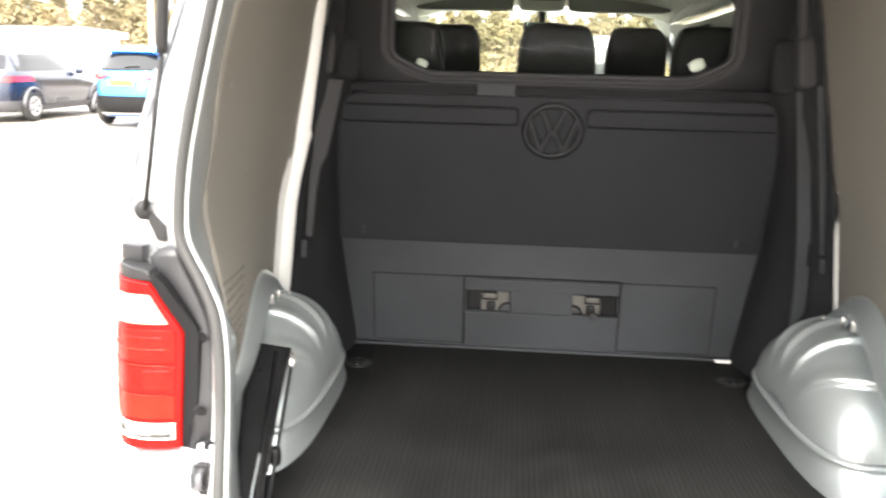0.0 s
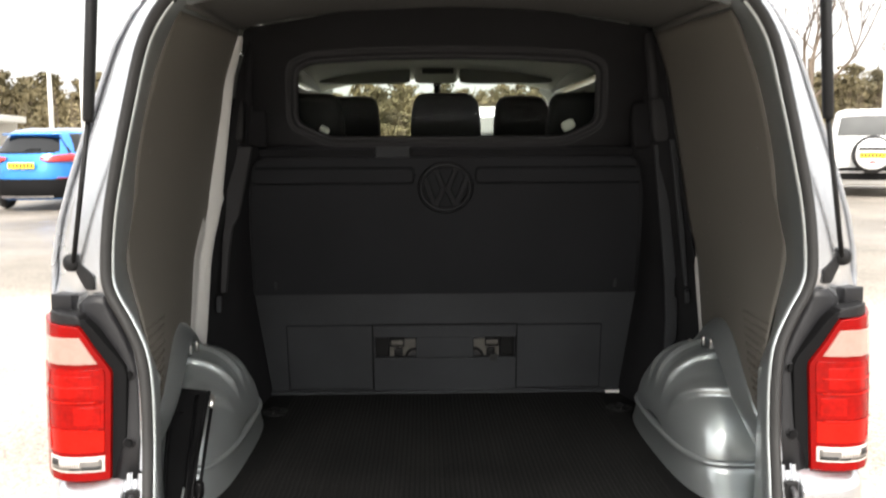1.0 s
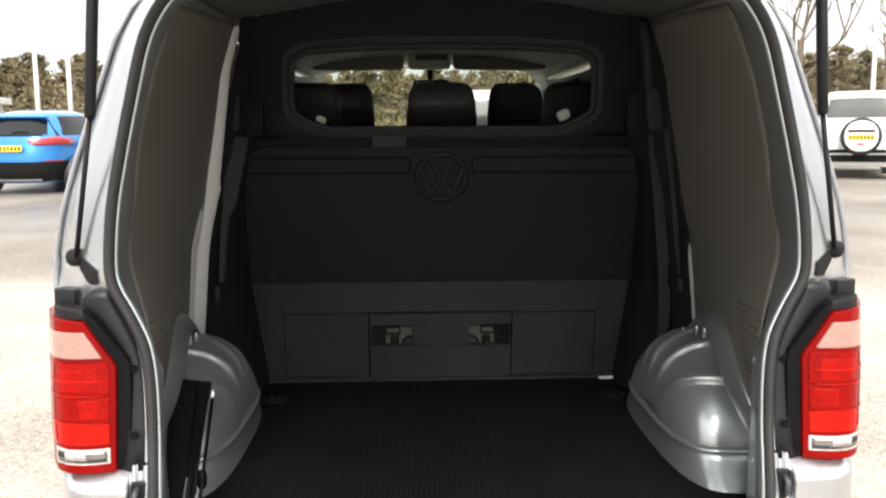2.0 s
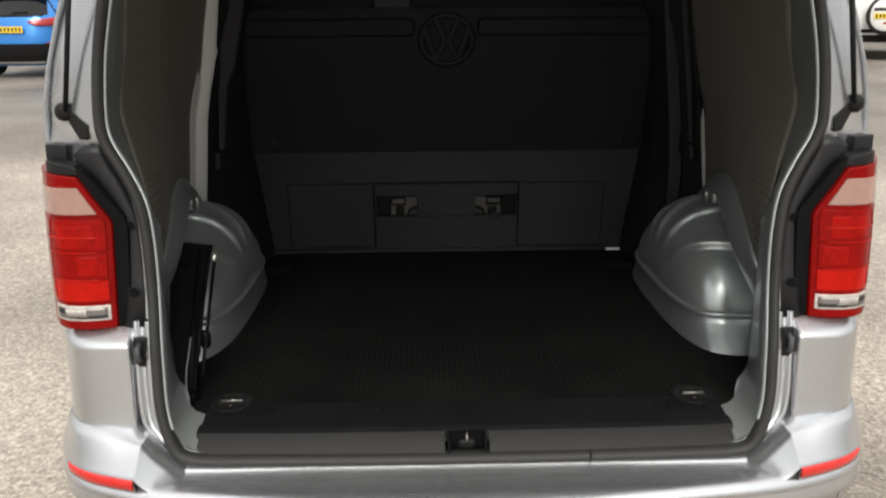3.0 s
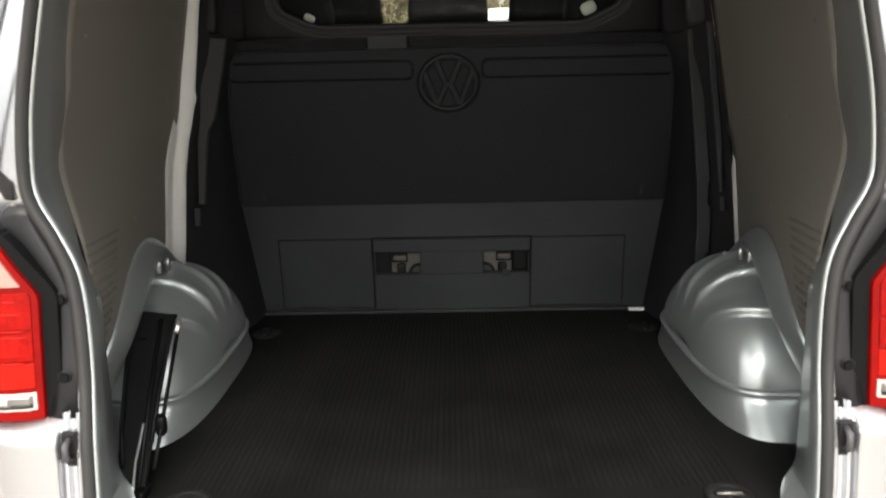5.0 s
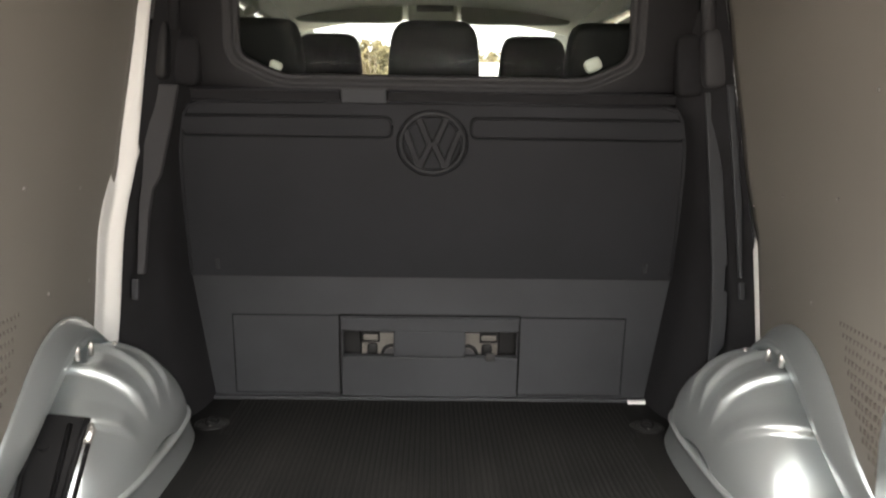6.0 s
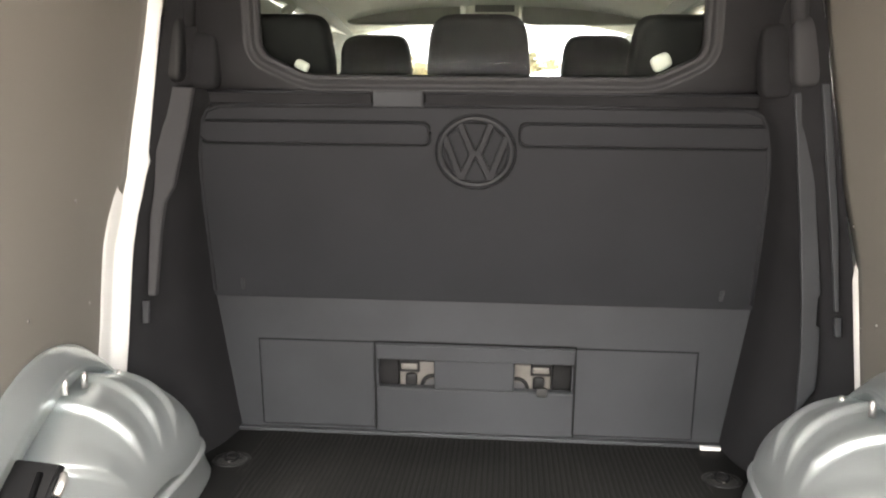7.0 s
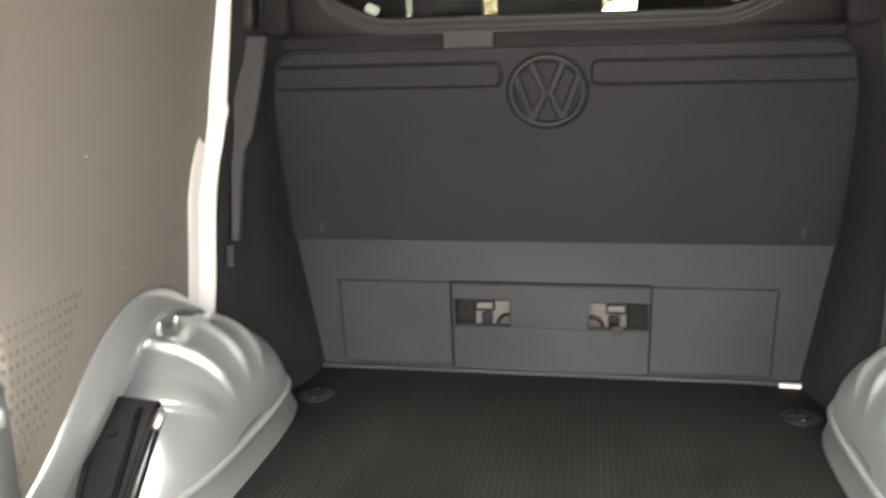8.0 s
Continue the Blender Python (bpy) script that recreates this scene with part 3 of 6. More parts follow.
for s in (-1, 1):
    part("screen_pillar", tube([(s * 0.86, 3.86, 1.18), (s * 0.80, 3.50, 1.56), (s * 0.72, 3.14, 1.91)], 0.045, 8), SILVER, van, smooth=True)
part("underbody", box(-0.74, 0.74, 0.06, 4.3, 0.28, 0.42), DARK_TRIM, van, bevel=0.03)

# ---- tail lamps ----
PLAN = [(0.700, -0.014), (0.727, -0.020), (0.765, -0.034), (0.80, -0.038), (0.834, -0.032), (0.860, -0.014), (0.880, 0.014), (0.903, 0.060), (0.926, 0.130)]


def lamp_y(x, z):
    return table(PLAN, x) + 0.06 * (z - 0.81) + 0.03 * max(0.0, z - 1.0)


def lamp_in(z):
    return table([(0.816, 0.738), (1.040, 0.732), (1.133, 0.790), (1.16, 0.815)], z)


def lamp_out(z):
    return table([(0.81, 0.915), (0.85, 0.924), (1.0, 0.926), (1.10, 0.920), (1.15, 0.905)], z)


def lamp_piece(s, zs, inner, outer, push, back, n=14, lift=0.0):
    """A curved piece of the lamp with its rim turned in; inner and outer give its sides at each height."""
    rows = []
    for i, z in enumerate(zs):
        xa, xb = inner(z), outer(z)
        row = []
        for j in range(n + 1):
            x = xa + (xb - xa) * j / n
            zz = z + lift * j / n * (i / (len(zs) - 1))
            row.append(Vector((s * x, lamp_y(x, zz) - push, zz)))
        rows.append(row)
    bm = sheet(rows)
    rim = rows[0] + [r[-1] for r in rows[1:]] + rows[-1][-2::-1] + [r[0] for r in rows[-2:0:-1]]
    sheet([rim, [p + Vector((0, back, 0)) for p in rim]], bm, closed=True)
    bmesh.ops.remove_doubles(bm, verts=bm.verts, dist=1e-6)
    bmesh.ops.recalc_face_normals(bm, faces=bm.faces)
    return bm


def span(z0, z1, n):
    return [z0 + (z1 - z0) * i / n for i in range(n + 1)]


for s in (-1, 1):
    lamp = part("tail_lamp", lamp_piece(s, span(0.816, 1.136, 24), lamp_in, lamp_out, 0.0, 0.045, 22, 0.010), RED_DEEP, van, "red tail lamp with pale upper and lower lenses", smooth=True, bevel=0.003)
    part("red_lens", lamp_piece(s, span(0.984, 1.049, 8), lambda z: lamp_in(z) + 0.011, lambda z: 0.915, 0.003, 0.006), RED_DARK, lamp, "dark red upper lens", smooth=True, bevel=0.0012)
    part("red_lens", lamp_piece(s, span(0.926, 0.978, 8), lambda z: lamp_in(z) + 0.011, lambda z: 0.915, 0.003, 0.006), RED_DARK, lamp, "dark red middle lens", smooth=True, bevel=0.0012)
    part("red_lens", lamp_piece(s, span(0.877, 0.921, 8), lambda z: lamp_in(z) + 0.011, lambda z: 0.913, 0.003, 0.006), RED_LENS, lamp, "bright red lower lens", smooth=True, bevel=0.0012)
    # brighter reflector chambers showing through the lenses
    part("chamber_lens", lamp_piece(s, span(0.990, 1.036, 6), lambda z: 0.766, lambda z: 0.852, 0.0038, 0.003), RED_MID, lamp, "brighter red reflector chamber", smooth=True, bevel=0.002)
    part("chamber_lens", lamp_piece(s, span(0.934, 0.972, 6), lambda z: 0.752, lambda z: 0.806, 0.0038, 0.003), RED_MID, lamp, "brighter red reflector chamber", smooth=True, bevel=0.002)
    part("lens_rib", lamp_piece(s, span(0.884, 1.046, 16), lambda z: 0.868 - 0.9 * (z - 0.965) ** 2, lambda z: 0.8715 - 0.9 * (z - 0.965) ** 2, 0.0048, 0.003, 2), RED_DEEP, lamp, smooth=True)
    for z in (1.012, 0.9815, 0.9235):
        part("light_bar", lamp_piece(s, span(z - 0.0014, z + 0.0014, 2), lambda z: lamp_in(z) + 0.022, lambda z: 0.880, 0.0056, 0.003), RED_LENS, lamp, "thin light bar", smooth=True)
    part("indicator_lens", lamp_piece(s, span(1.060, 1.115, 10), lambda z: max(0.757, lamp_in(z) + 0.012), lambda z: 0.914, 0.004, 0.006), CLEAR_LENS, lamp, "pale pink indicator lens", smooth=True, bevel=0.0012)
    part("reverse_frame", lamp_piece(s, span(0.836, 0.868, 4), lambda z: 0.747, lambda z: 0.868, 0.003, 0.006), REVERSE_LENS, lamp, "pale reversing lens frame", smooth=True, bevel=0.001)
    part("reverse_lens", lamp_piece(s, span(0.8405, 0.863, 4), lambda z: 0.752, lambda z: 0.862, 0.0042, 0.003), DULL_STEEL, lamp, "grey reversing lens", smooth=True)
    for x0, x1, z0, z1 in ((0.754, 0.790, 0.842, 0.8485), (0.792, 0.816, 0.841, 0.845), (0.842, 0.860, 0.850, 0.862)):
        part("lens_shade", lamp_piece(s, span(z0, z1, 2), lambda z: x0, lambda z: x1, 0.0052, 0.002, 6), RUBBER, lamp, smooth=True)
    for k in range(9):
        x0 = 0.795 + 0.0052 * k
        part("lens_flute", lamp_piece(s, span(0.8465, 0.862, 2), lambda z: x0, lambda z: x0 + 0.003, 0.0052, 0.002, 2), REVERSE_LENS, lamp, smooth=True)
    # black gasket down the lamp's inner edge and over its top, then the painted channel with two bolts
    part("lamp_gasket", lamp_piece(s, span(0.808, 1.150, 20), lambda z: lamp_in(z) - 0.026 + 0.006 * max(0.0, (z - 1.04) / 0.1), lambda z: lamp_in(z) + 0.002, -0.010, 0.03, 4), JOINT, lamp, "black rubber gasket", smooth=True, bevel=0.002)
    part("lamp_cap", lamp_piece(s, span(1.137, 1.158, 4), lambda z: 0.785 + (z - 1.137) * 0.6, lambda z: 0.872, -0.010, 0.05, 10, 0.008), BLACK_PLASTIC, lamp, "glossy black cap over the lamp", smooth=True, bevel=0.004)
    rows = []
    for z, xa, xb in ((0.815, 0.672, 0.729), (0.90, 0.674, 0.729), (1.0, 0.680, 0.729), (1.05, 0.690, 0.732), (1.075, 0.699, 0.746), (1.10, 0.708, 0.768), (1.125, 0.720, 0.790), (1.15, 0.734, 0.808), (1.175, 0.746, 0.812), (1.195, 0.752, 0.790)):
        rows.append([(s * (xa + (xb - xa) * k / 4), table(OPEN_Y, z) + 0.012 - 0.006 * math.sin(math.pi * k / 4), z) for k in range(5)])
    ch = part("lamp_channel", sheet(rows), CHANNEL, van, "graphite painted channel beside the lamp", smooth=True, thick=0.01 * s)
    for x, z in ((0.7035, 0.888), (0.7055, 1.028)):
        y = table(OPEN_Y, z) + 0.004
        part("bolt", disc((s * x, y, z), (0, -1, 0), 0.0085, 0.006, 14), JOINT, ch, "black bolt head")
        part("bolt_collar", ring((s * x, y - 0.001, z), (0, 1, 0), 0.0105, 0.0018, 20, 6), CHANNEL, ch, smooth=True)
    part("trim_cap", soft_block(0.0275, 0.035, 0.0265, 16.0, 28, 10, m=pose(s * 0.846, 0.092, 1.168, 0, 0, s * 20)), CHANNEL, van, "dark grey side moulding end", smooth=True)
    # striker plate on the jamb
    st = part("striker_plate", box(s * 0.674, s * 0.702, -0.050, -0.036, 0.735, 0.80), BLACK_PLASTIC, van, "black tailgate buffer", bevel=0.004)
    part("striker_pin", tube([(s * 0.688, -0.048, 0.750), (s * 0.688, -0.066, 0.757), (s * 0.688, -0.066, 0.780), (s * 0.688, -0.048, 0.787)], 0.006, 8), DARK_TRIM, st, smooth=True)

# ---- rear bumper ----
LINE = [(-0.945, 0.42), (-0.940, 0.20), (-0.920, 0.06), (-0.885, -0.04), (-0.830, -0.112), (-0.74, -0.160), (-0.60, -0.195), (-0.30, -0.226), (0.0, -0.235)]
line = smooth_line([(x, y, 0) for x, y in LINE], 6)
line = line + [Vector((-p.x, p.y, 0)) for p in line[-2::-1]]


def bumper_rows(profile):
    rows = []
    for i, p in enumerate(line):
        t = (line[min(i + 1, len(line) - 1)] - line[max(i - 1, 0)]).normalized()
        out = Vector((t.y, -t.x, 0))
        lift = 0.002 * min(1.0, max(0.0, (abs(p.x) - 0.4) / 0.4))
        rows.append([p + out * a + Vector((0, 0, b + lift)) for a, b in profile(p)])
    return rows


def bar(p):
    return [(-0.165, 0.5115), (-0.135, 0.513), (-0.10, 0.5138), (-0.05, 0.515), (-0.030, 0.5155), (-0.026, 0.5154), (-0.022, 0.5148), (-0.012, 0.5115), (-0.005, 0.5065), (-0.001, 0.4995), (0.0005, 0.4935), (-0.001, 0.4905), (-0.004, 0.4885), (-0.0055, 0.4865), (-0.005, 0.484), (-0.004, 0.480), (-0.002, 0.466),
            (-0.0015, 0.4585), (-0.003, 0.4545), (-0.006, 0.4505), (-0.016, 0.426), (-0.026, 0.403), (-0.034, 0.391), (-0.052, 0.381), (-0.12, 0.37)]


bumper = part("rear_bumper", sheet(bumper_rows(bar)), SILVER, van, "silver rear bumper with a step on top", smooth=True)
rows = []
for i in range(41):
    x = -0.60 + 1.2 * i / 40
    rows.append([(x, -0.094, 0.5285), (x, -0.101, 0.5275), (x, -0.108, 0.5215), (x, -0.112, 0.5176), (x, -0.15, 0.5144)])
part("step_lip", sheet(rows), SILVER, bumper, smooth=True)
for s in (-1, 1):
    # raised corner pad under the quarter panel, with a flat slanted inner end
    def station(x):
        """Point and outward way on the bumper's line at a distance from the middle."""
        half = [(abs(p.x), p.y) for p in line if p.x <= 0][::-1]
        y = table(half, x)
        y2 = table(half, x + 0.012)
        y1 = table(half, x - 0.012)
        out = Vector((-(y1 - y2), -0.024, 0)).normalized()
        out.x = abs(out.x)
        return Vector((x, y, 0)), out

    pad = [(-0.005, 0.512), (-0.004, 0.538), (-0.005, 0.542), (-0.008, 0.5455), (-0.012, 0.551), (-0.022, 0.566), (-0.033, 0.582), (-0.045, 0.598), (-0.055, 0.608), (-0.12, 0.614)]
    rows = []
    for x in [0.684 + 0.012 * k for k in range(21)]:
        p, out = station(x)
        row = []
        low = 0.016 * max(0.0, min(1.0, (0.80 - x) / 0.11))
        for a, z in pad:
            z -= low * max(0.0, (z - 0.545) / 0.069)
            q = p + out * a * (1.0 - 0.5 * min(1.0, max(0.0, (x - 0.72) / 0.13)))
            row.append((s * (q.x - a * 0.17 * max(0.0, (0.76 - x) / 0.076)), q.y, z))
        rows.append(row)
    part("corner_pad", sheet(rows), SILVER, bumper, "raised bumper corner", smooth=True)
    # hollow that runs from the pad's inner end down to the step
    fillet = []
    for (a, _), (x, y, z) in list(zip(pad, rows[0]))[1:]:
        rise = z - table([(-0.05, 0.5155), (-0.022, 0.515), (-0.012, 0.511), (-0.005, 0.5055), (0.0, 0.495)], a)
        wide = 0.010 + 1.05 * rise
        fillet.append([(x - s * wide * k / 8, y, z - (rise + 0.001) * (1 - (1 - k / 8) ** 1.7)) for k in range(9)])
    part("pad_end", sheet(fillet), SILVER, bumper, "hollow beside the raised corner", smooth=True)
    refl = []
    for x in [0.687 + 0.0125 * k for k in range(14)]:
        p, out = station(x)
        refl.append([(s * (p.x + out.x * a), p.y + out.y * a, z) for a, z in ((-0.004, 0.5165), (0.0, 0.5175), (0.0005, 0.528), (0.0, 0.5385), (-0.004, 0.5395))])
    part("reflector", sheet(refl), REFLECTOR, bumper, "red bumper reflector", smooth=True)
    for x, y in ((0.799, -0.131), (0.246, -0.2285)):
        nrm = Vector((s * (0.55 if x > 0.5 else 0.06), -1, 0)).normalized()
        sens = part("parking_sensor", disc((s * x, y + 0.003, 0.447 if x > 0.5 else 0.464), nrm, 0.0082, 0.0035, 20), SILVER, bumper, "round parking sensor", smooth=False)
        part("sensor_ring", ring((s * x, y + 0.003 - 0.0035, 0.447 if x > 0.5 else 0.464), nrm, 0.0088, 0.0006, 24, 6), DARK_TRIM, sens, smooth=True)

# ---- gas struts and raised tailgate ----
def gate_at(k, t):
    """A point of the raised tailgate: k across, t from hinge to lower edge."""
    return (0.72 * k, 0.06 - 1.22 * t, 1.985 + 0.23 * math.sin(t * 1.3) - 0.05 * abs(k) ** 3)


KS, TS = [-1, -0.9, -0.82, -0.5, 0, 0.5, 0.82, 0.9, 1], [0, 0.05, 0.10, 0.2, 0.35, 0.5, 0.58, 0.66, 0.8, 0.92, 1.0]
gate = part("tailgate", sheet([[gate_at(k, t) for k in KS] for t in TS], skip=lambda i, j: 2 <= i < 6 and 2 <= j < 6), SILVER, van, "raised silver tailgate", smooth=True, thick=0.045)
# out of view; dark glass and lining added to hold back light from above
part("rear_window", sheet([[gate_at(k, t) for k in (-0.84, -0.4, 0, 0.4, 0.84)] for t in (0.09, 0.2, 0.35, 0.5, 0.59)]), GLASS_DARK, gate, "unseen rear window, tinted dark to dim the light from above", smooth=True)
rows = [[Vector(gate_at(k * 0.95, t)) - Vector((0, 0, 0.075 - 0.02 * abs(k))) for k in KS] for t in TS[1:]]
part("tailgate_lining", sheet(rows, skip=lambda i, j: 1 <= i < 5 and 2 <= j < 6), GATE_TRIM, gate, "grey moulded lining inside the tailgate", smooth=True)
for s in (-1, 1):
    foot, mid, top = Vector((s * 0.830, 0.080, 1.260)), Vector((s * 0.770, 0.035, 1.557)), Vector((s * 0.729, -0.008, 1.857))
    strut = part("gas_strut", tube([foot + Vector((0, -0.012, 0.0)), mid], 0.0055, 10), BLACK_PLASTIC, van, "black gas strut holding the tailgate", smooth=True)
    part("strut_cylinder", tube([mid, mid + (top - mid) * 0.04, top + (top - mid) * 0.55], [0.0105, 0.0118, 0.0118], 12), BLACK_PLASTIC, strut, smooth=True)
    part("strut_ball", soft_block(0.020, 0.016, 0.020, 2.2, 16, 10, m=pose(s * 0.836, 0.078, 1.260)), BLACK_PLASTIC, strut, smooth=True)
    part("strut_bracket", prism([(s * 0.822, 0.070, 1.266), (s * 0.778, 0.040, 1.236), (s * 0.778, 0.040, 1.204), (s * 0.802, 0.052, 1.204), (s * 0.828, 0.070, 1.239)], (0, 0.04, 0)), BLACK_PLASTIC, strut, bevel=0.004)

# ---- load space: floor, walls, roof ----
part("load_floor", box(-0.86, 0.86, 0.04, 3.6, 0.50, 0.572), SILVER_IN, van, "painted steel load floor")
WY = [0.21, 0.26, 0.32, 0.4, 0.5, 0.62, 0.75, 0.85, 0.94, 1.01]
for s in (-1, 1):
    zs = [0.57, 0.66, 0.75, 0.87, 1.0, 1.1, 1.18, 1.26, 1.35, 1.45, 1.55, 1.66, 1.76, 1.84, 1.92]
    rows = [[(s * (wall_x(y, z) + (0.03 if y > 1.03 else 0.012)), y, z) for y in WY + [1.06, 1.14]] for z in zs]
    part("inner_body_wall", sheet(rows), SILVER_IN, van, "inner body panel in silver paint", smooth=True, thick=-0.006)
    # pale pillar at the forward end of the lining; only one side steps inward
    PILLAR = [(0.80, 0.868, 0.815), (0.92, 0.858, 0.801), (1.02, 0.850, 0.792), (1.12, 0.842, 0.783), (1.16, 0.834, 0.778), (1.23, 0.820, 0.765), (1.27, 0.808, 0.755), (1.32, 0.793, 0.745), (1.352, 0.783, 0.734), (1.372, 0.778, 0.737), (1.47, 0.757, 0.724), (1.65, 0.729, 0.700), (1.74, 0.715, 0.688), (1.87, 0.681, 0.652)]
    rows, back = [], []
    for z, xo, xi in PILLAR:
        if s > 0:
            xo, xi = wall_x(1.01, z) + 0.004, wall_x(1.01, z) - (0.010 if z < 1.15 else 0.001)
        y = 1.003 + 0.010 * max(0.0, min(1.0, (z - 1.22) / 0.14)) - (0.004 if z > 1.35 else 0.0)
        f = max(0.0, min(1.0, (1.37 - z) / 0.12)) if s < 0 else 0.0
        yb = 0.990 - 0.040 * f
        start = (s * (wall_x(yb, z) + 0.008 - 0.016 * f), yb, z)
        root = (s * (wall_x(yb - 0.004, z) + 0.008), yb - 0.004, z)
        xo -= f * max(0.0, xo + 0.012 - wall_x(y - 0.006, z))
        rows.append([root, start, (s * (xo + 0.006), y - 0.006, z), (s * (xo - 0.004), y - 0.002, z), (s * (xi + 0.004), y + 0.002, z), (s * xi, y + 0.008, z)])
        back.append([(s * (xi - 0.0), y + 0.008, z), (s * (xi + 0.02), y + 0.03, z), (s * (xi + 0.04), 1.08, z), (s * (xi + 0.05), 1.12, z)])
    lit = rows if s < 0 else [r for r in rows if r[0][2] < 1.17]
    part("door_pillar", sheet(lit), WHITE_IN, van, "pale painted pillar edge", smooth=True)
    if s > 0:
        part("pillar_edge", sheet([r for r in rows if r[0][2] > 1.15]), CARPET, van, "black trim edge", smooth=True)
    part("pillar_back", sheet(back), CARPET, van, "black trim behind the pillar edge", smooth=True)
# roof lining and its edge strips
rows = []
for i in range(14):
    y = 0.075 + (1.03 - 0.075) * i / 13
    e = 0.603 + 0.150 * (y - 0.08) / 1.28
    rows.append([(e * k / 10, y, roof_z(e * k / 10, y)) for k in range(-10, 11)])
part("roof_lining", sheet(rows), ROOF_LINING, van, "grey board lining under the roof", smooth=True, thick=-0.006)
for s in (-1, 1):
    path = [(s * (0.597 + 0.11 * (y - 0.08) / 1.28), y, roof_z(0.595 + 0.11 * (y - 0.08) / 1.28, y) - 0.004) for y in (0.10, 0.4, 0.7, 0.9, 1.0)]
    part("roof_rail", tube(path, 0.012, 8), ROOF_LINING, van, "grey roof edge rail", smooth=True)
rows = []
for k in range(-14, 15):
    x = 0.57 * k / 14
    drop = 0.028 * (abs(x) / 0.57) ** 6
    rows.append([(x, 0.058, 1.848 - drop), (x, 0.064, 1.838 - drop), (x, 0.080, 1.828 - drop), (x, 0.098, 1.831 - drop), (x, 0.11, 1.855 - drop)])
part("header_rail", sheet(rows), SILVER_IN, van, "pale header rail above the opening", smooth=True)

# lining boards on both sides, with a perforated field near the rear
for s in (-1, 1):
    def board_low(y):
        d = (y - 0.61) / 0.462
        return 0.60 if abs(d) >= 1 else max(0.60, 0.662 + 0.341 * (1 - abs(d) ** 1.92) ** (1 / 1.92))
    rows = []
    for k in range(41):
        t = k / 40
        row = []
        for j in range(25):
            lead = table(LINING_EDGE, 0.74 + 1.12 * t)
            y = lead + (1.008 - lead) * j / 24
            z0 = max(0.70, board_low(y))
            z1 = min(1.90, roof_z(wall_x(y, 1.85), y) - 0.012)
            z = z0 + (z1 - z0) * t
            row.append((s * (wall_x(y, z) + 0.004), y, z))
        rows.append(row)
    board = tagged(part("side_lining_board", sheet(rows), HARDBOARD, None, smooth=True, thick=0.005 * s), "grey-beige lining board on the load space wall", "lining board", "side lining boards")
    bm = B()
    for i in range(16):
        for j in range(17):
            y, z = 0.122 + 0.0185 * i + 0.009 * (j % 2), 1.094 - 0.0175 * j - 0.05 * 0.0185 * i
            if y < table(LINING_EDGE, z) + 0.012 or y > 0.40 - 1.3 * (1.08 - z) or z < board_low(y) + 0.02:
                continue
            x = wall_x(y, z)
            box(s * (x - 0.0017), s * (x + 0.001), y - 0.0028, y + 0.0028, z - 0.0046, z + 0.0046, bm)
    part("perforation_field", bm, HOLE, board, "rows of small punched holes")["kind"] = "stuff"
    for y, z in ((0.50, 1.30), (0.78, 1.28), (0.985, 1.24), (0.58, 1.08), (0.34, 1.5), (0.88, 1.05), (0.985, 1.02)):
        x = wall_x(y, z)
        part("rivet", soft_block(0.003, 0.0045, 0.0045, 2.0, 10, 6, m=pose(s * (x - 0.001), y, z)), DULL_STEEL, board, smooth=True)

# ---- wheel boxes ----
# pressed steps over the arch: angle from the rear foot, height, forward slant towards the inner side
RIBS = [(0.76, 0.017, 0.32), (1.25, 0.015, 0.16), (1.66, 0.013, 0.10), (2.04, 0.010, 0.04)]
BOX_Y, BOX_Z, BOX_IN, BOX_OUT = 0.765, 0.662, 0.622, 0.810


def box_arch(a, ry, rz):
    """A point of the arch in y and z, relative to its centre on the bead line."""
    e = 2 / 1.92
    return -math.copysign(abs(math.cos(a)) ** e, math.cos(a)) * ry, max(0.0, math.sin(a)) ** e * rz


def wheel_box(s):
    nw, na = 44, 170
    rows = []
    for j in range(nw):
        w = 1 - (1 - j / nw) ** 1.35
        ky, kz = max(0.0, 1 - w ** 5) ** (1 / 3), max(0.0, 1 - w ** 2.5) ** 0.5
        row = []
        for i in range(na + 1):
            a = math.pi * i / na
            rib = 0.0
            for c, h, slant in RIBS:
                d = a - (c + slant * w * w)
                f = max(0.0, 1 + d / 0.045) if d < 0 else max(0.0, 1 - d / 0.22)
                f = f * f * (3 - 2 * f)
                rib = max(rib, h * f * max(0.0, min(1.0, (0.93 - w) / 0.14)) * max(0.0, min(1.0, (w - 0.01) / 0.05)))
            dy, dz = box_arch(a, 0.360 * ky, 0.246 * kz)
            ey, ez = box_arch(a, 0.360, 0.246)
            start = min(0.832, wall_x(max(0.21, min(1.02, BOX_Y + ey)), BOX_Z + ez) - 0.004)
            out = Vector((-0.9 * w ** 3, dy, dz * 1.6 + 0.001)).normalized() * rib
            row.append((s * (start - (start - BOX_IN) * w + out.x), BOX_Y + dy + out.y, BOX_Z + dz + out.z))
        rows.append(row)
    return sheet(rows)


def box_foot(s, z, ry, yc, grow_in, n=64):
    """The plan outline of the box at a height, from wall to wall round its inner side."""
    out = []
    for i in range(n + 1):
        a = math.pi * i / n
        f = math.sin(a)
        w = f ** (2 / 5)
        ky = abs(math.cos(a)) ** (2 / 3)
        out.append(Vector((s * (0.83 - (0.83 - BOX_IN + grow_in) * w), yc - math.copysign(ky, math.cos(a)) * ry, z)))
    return out


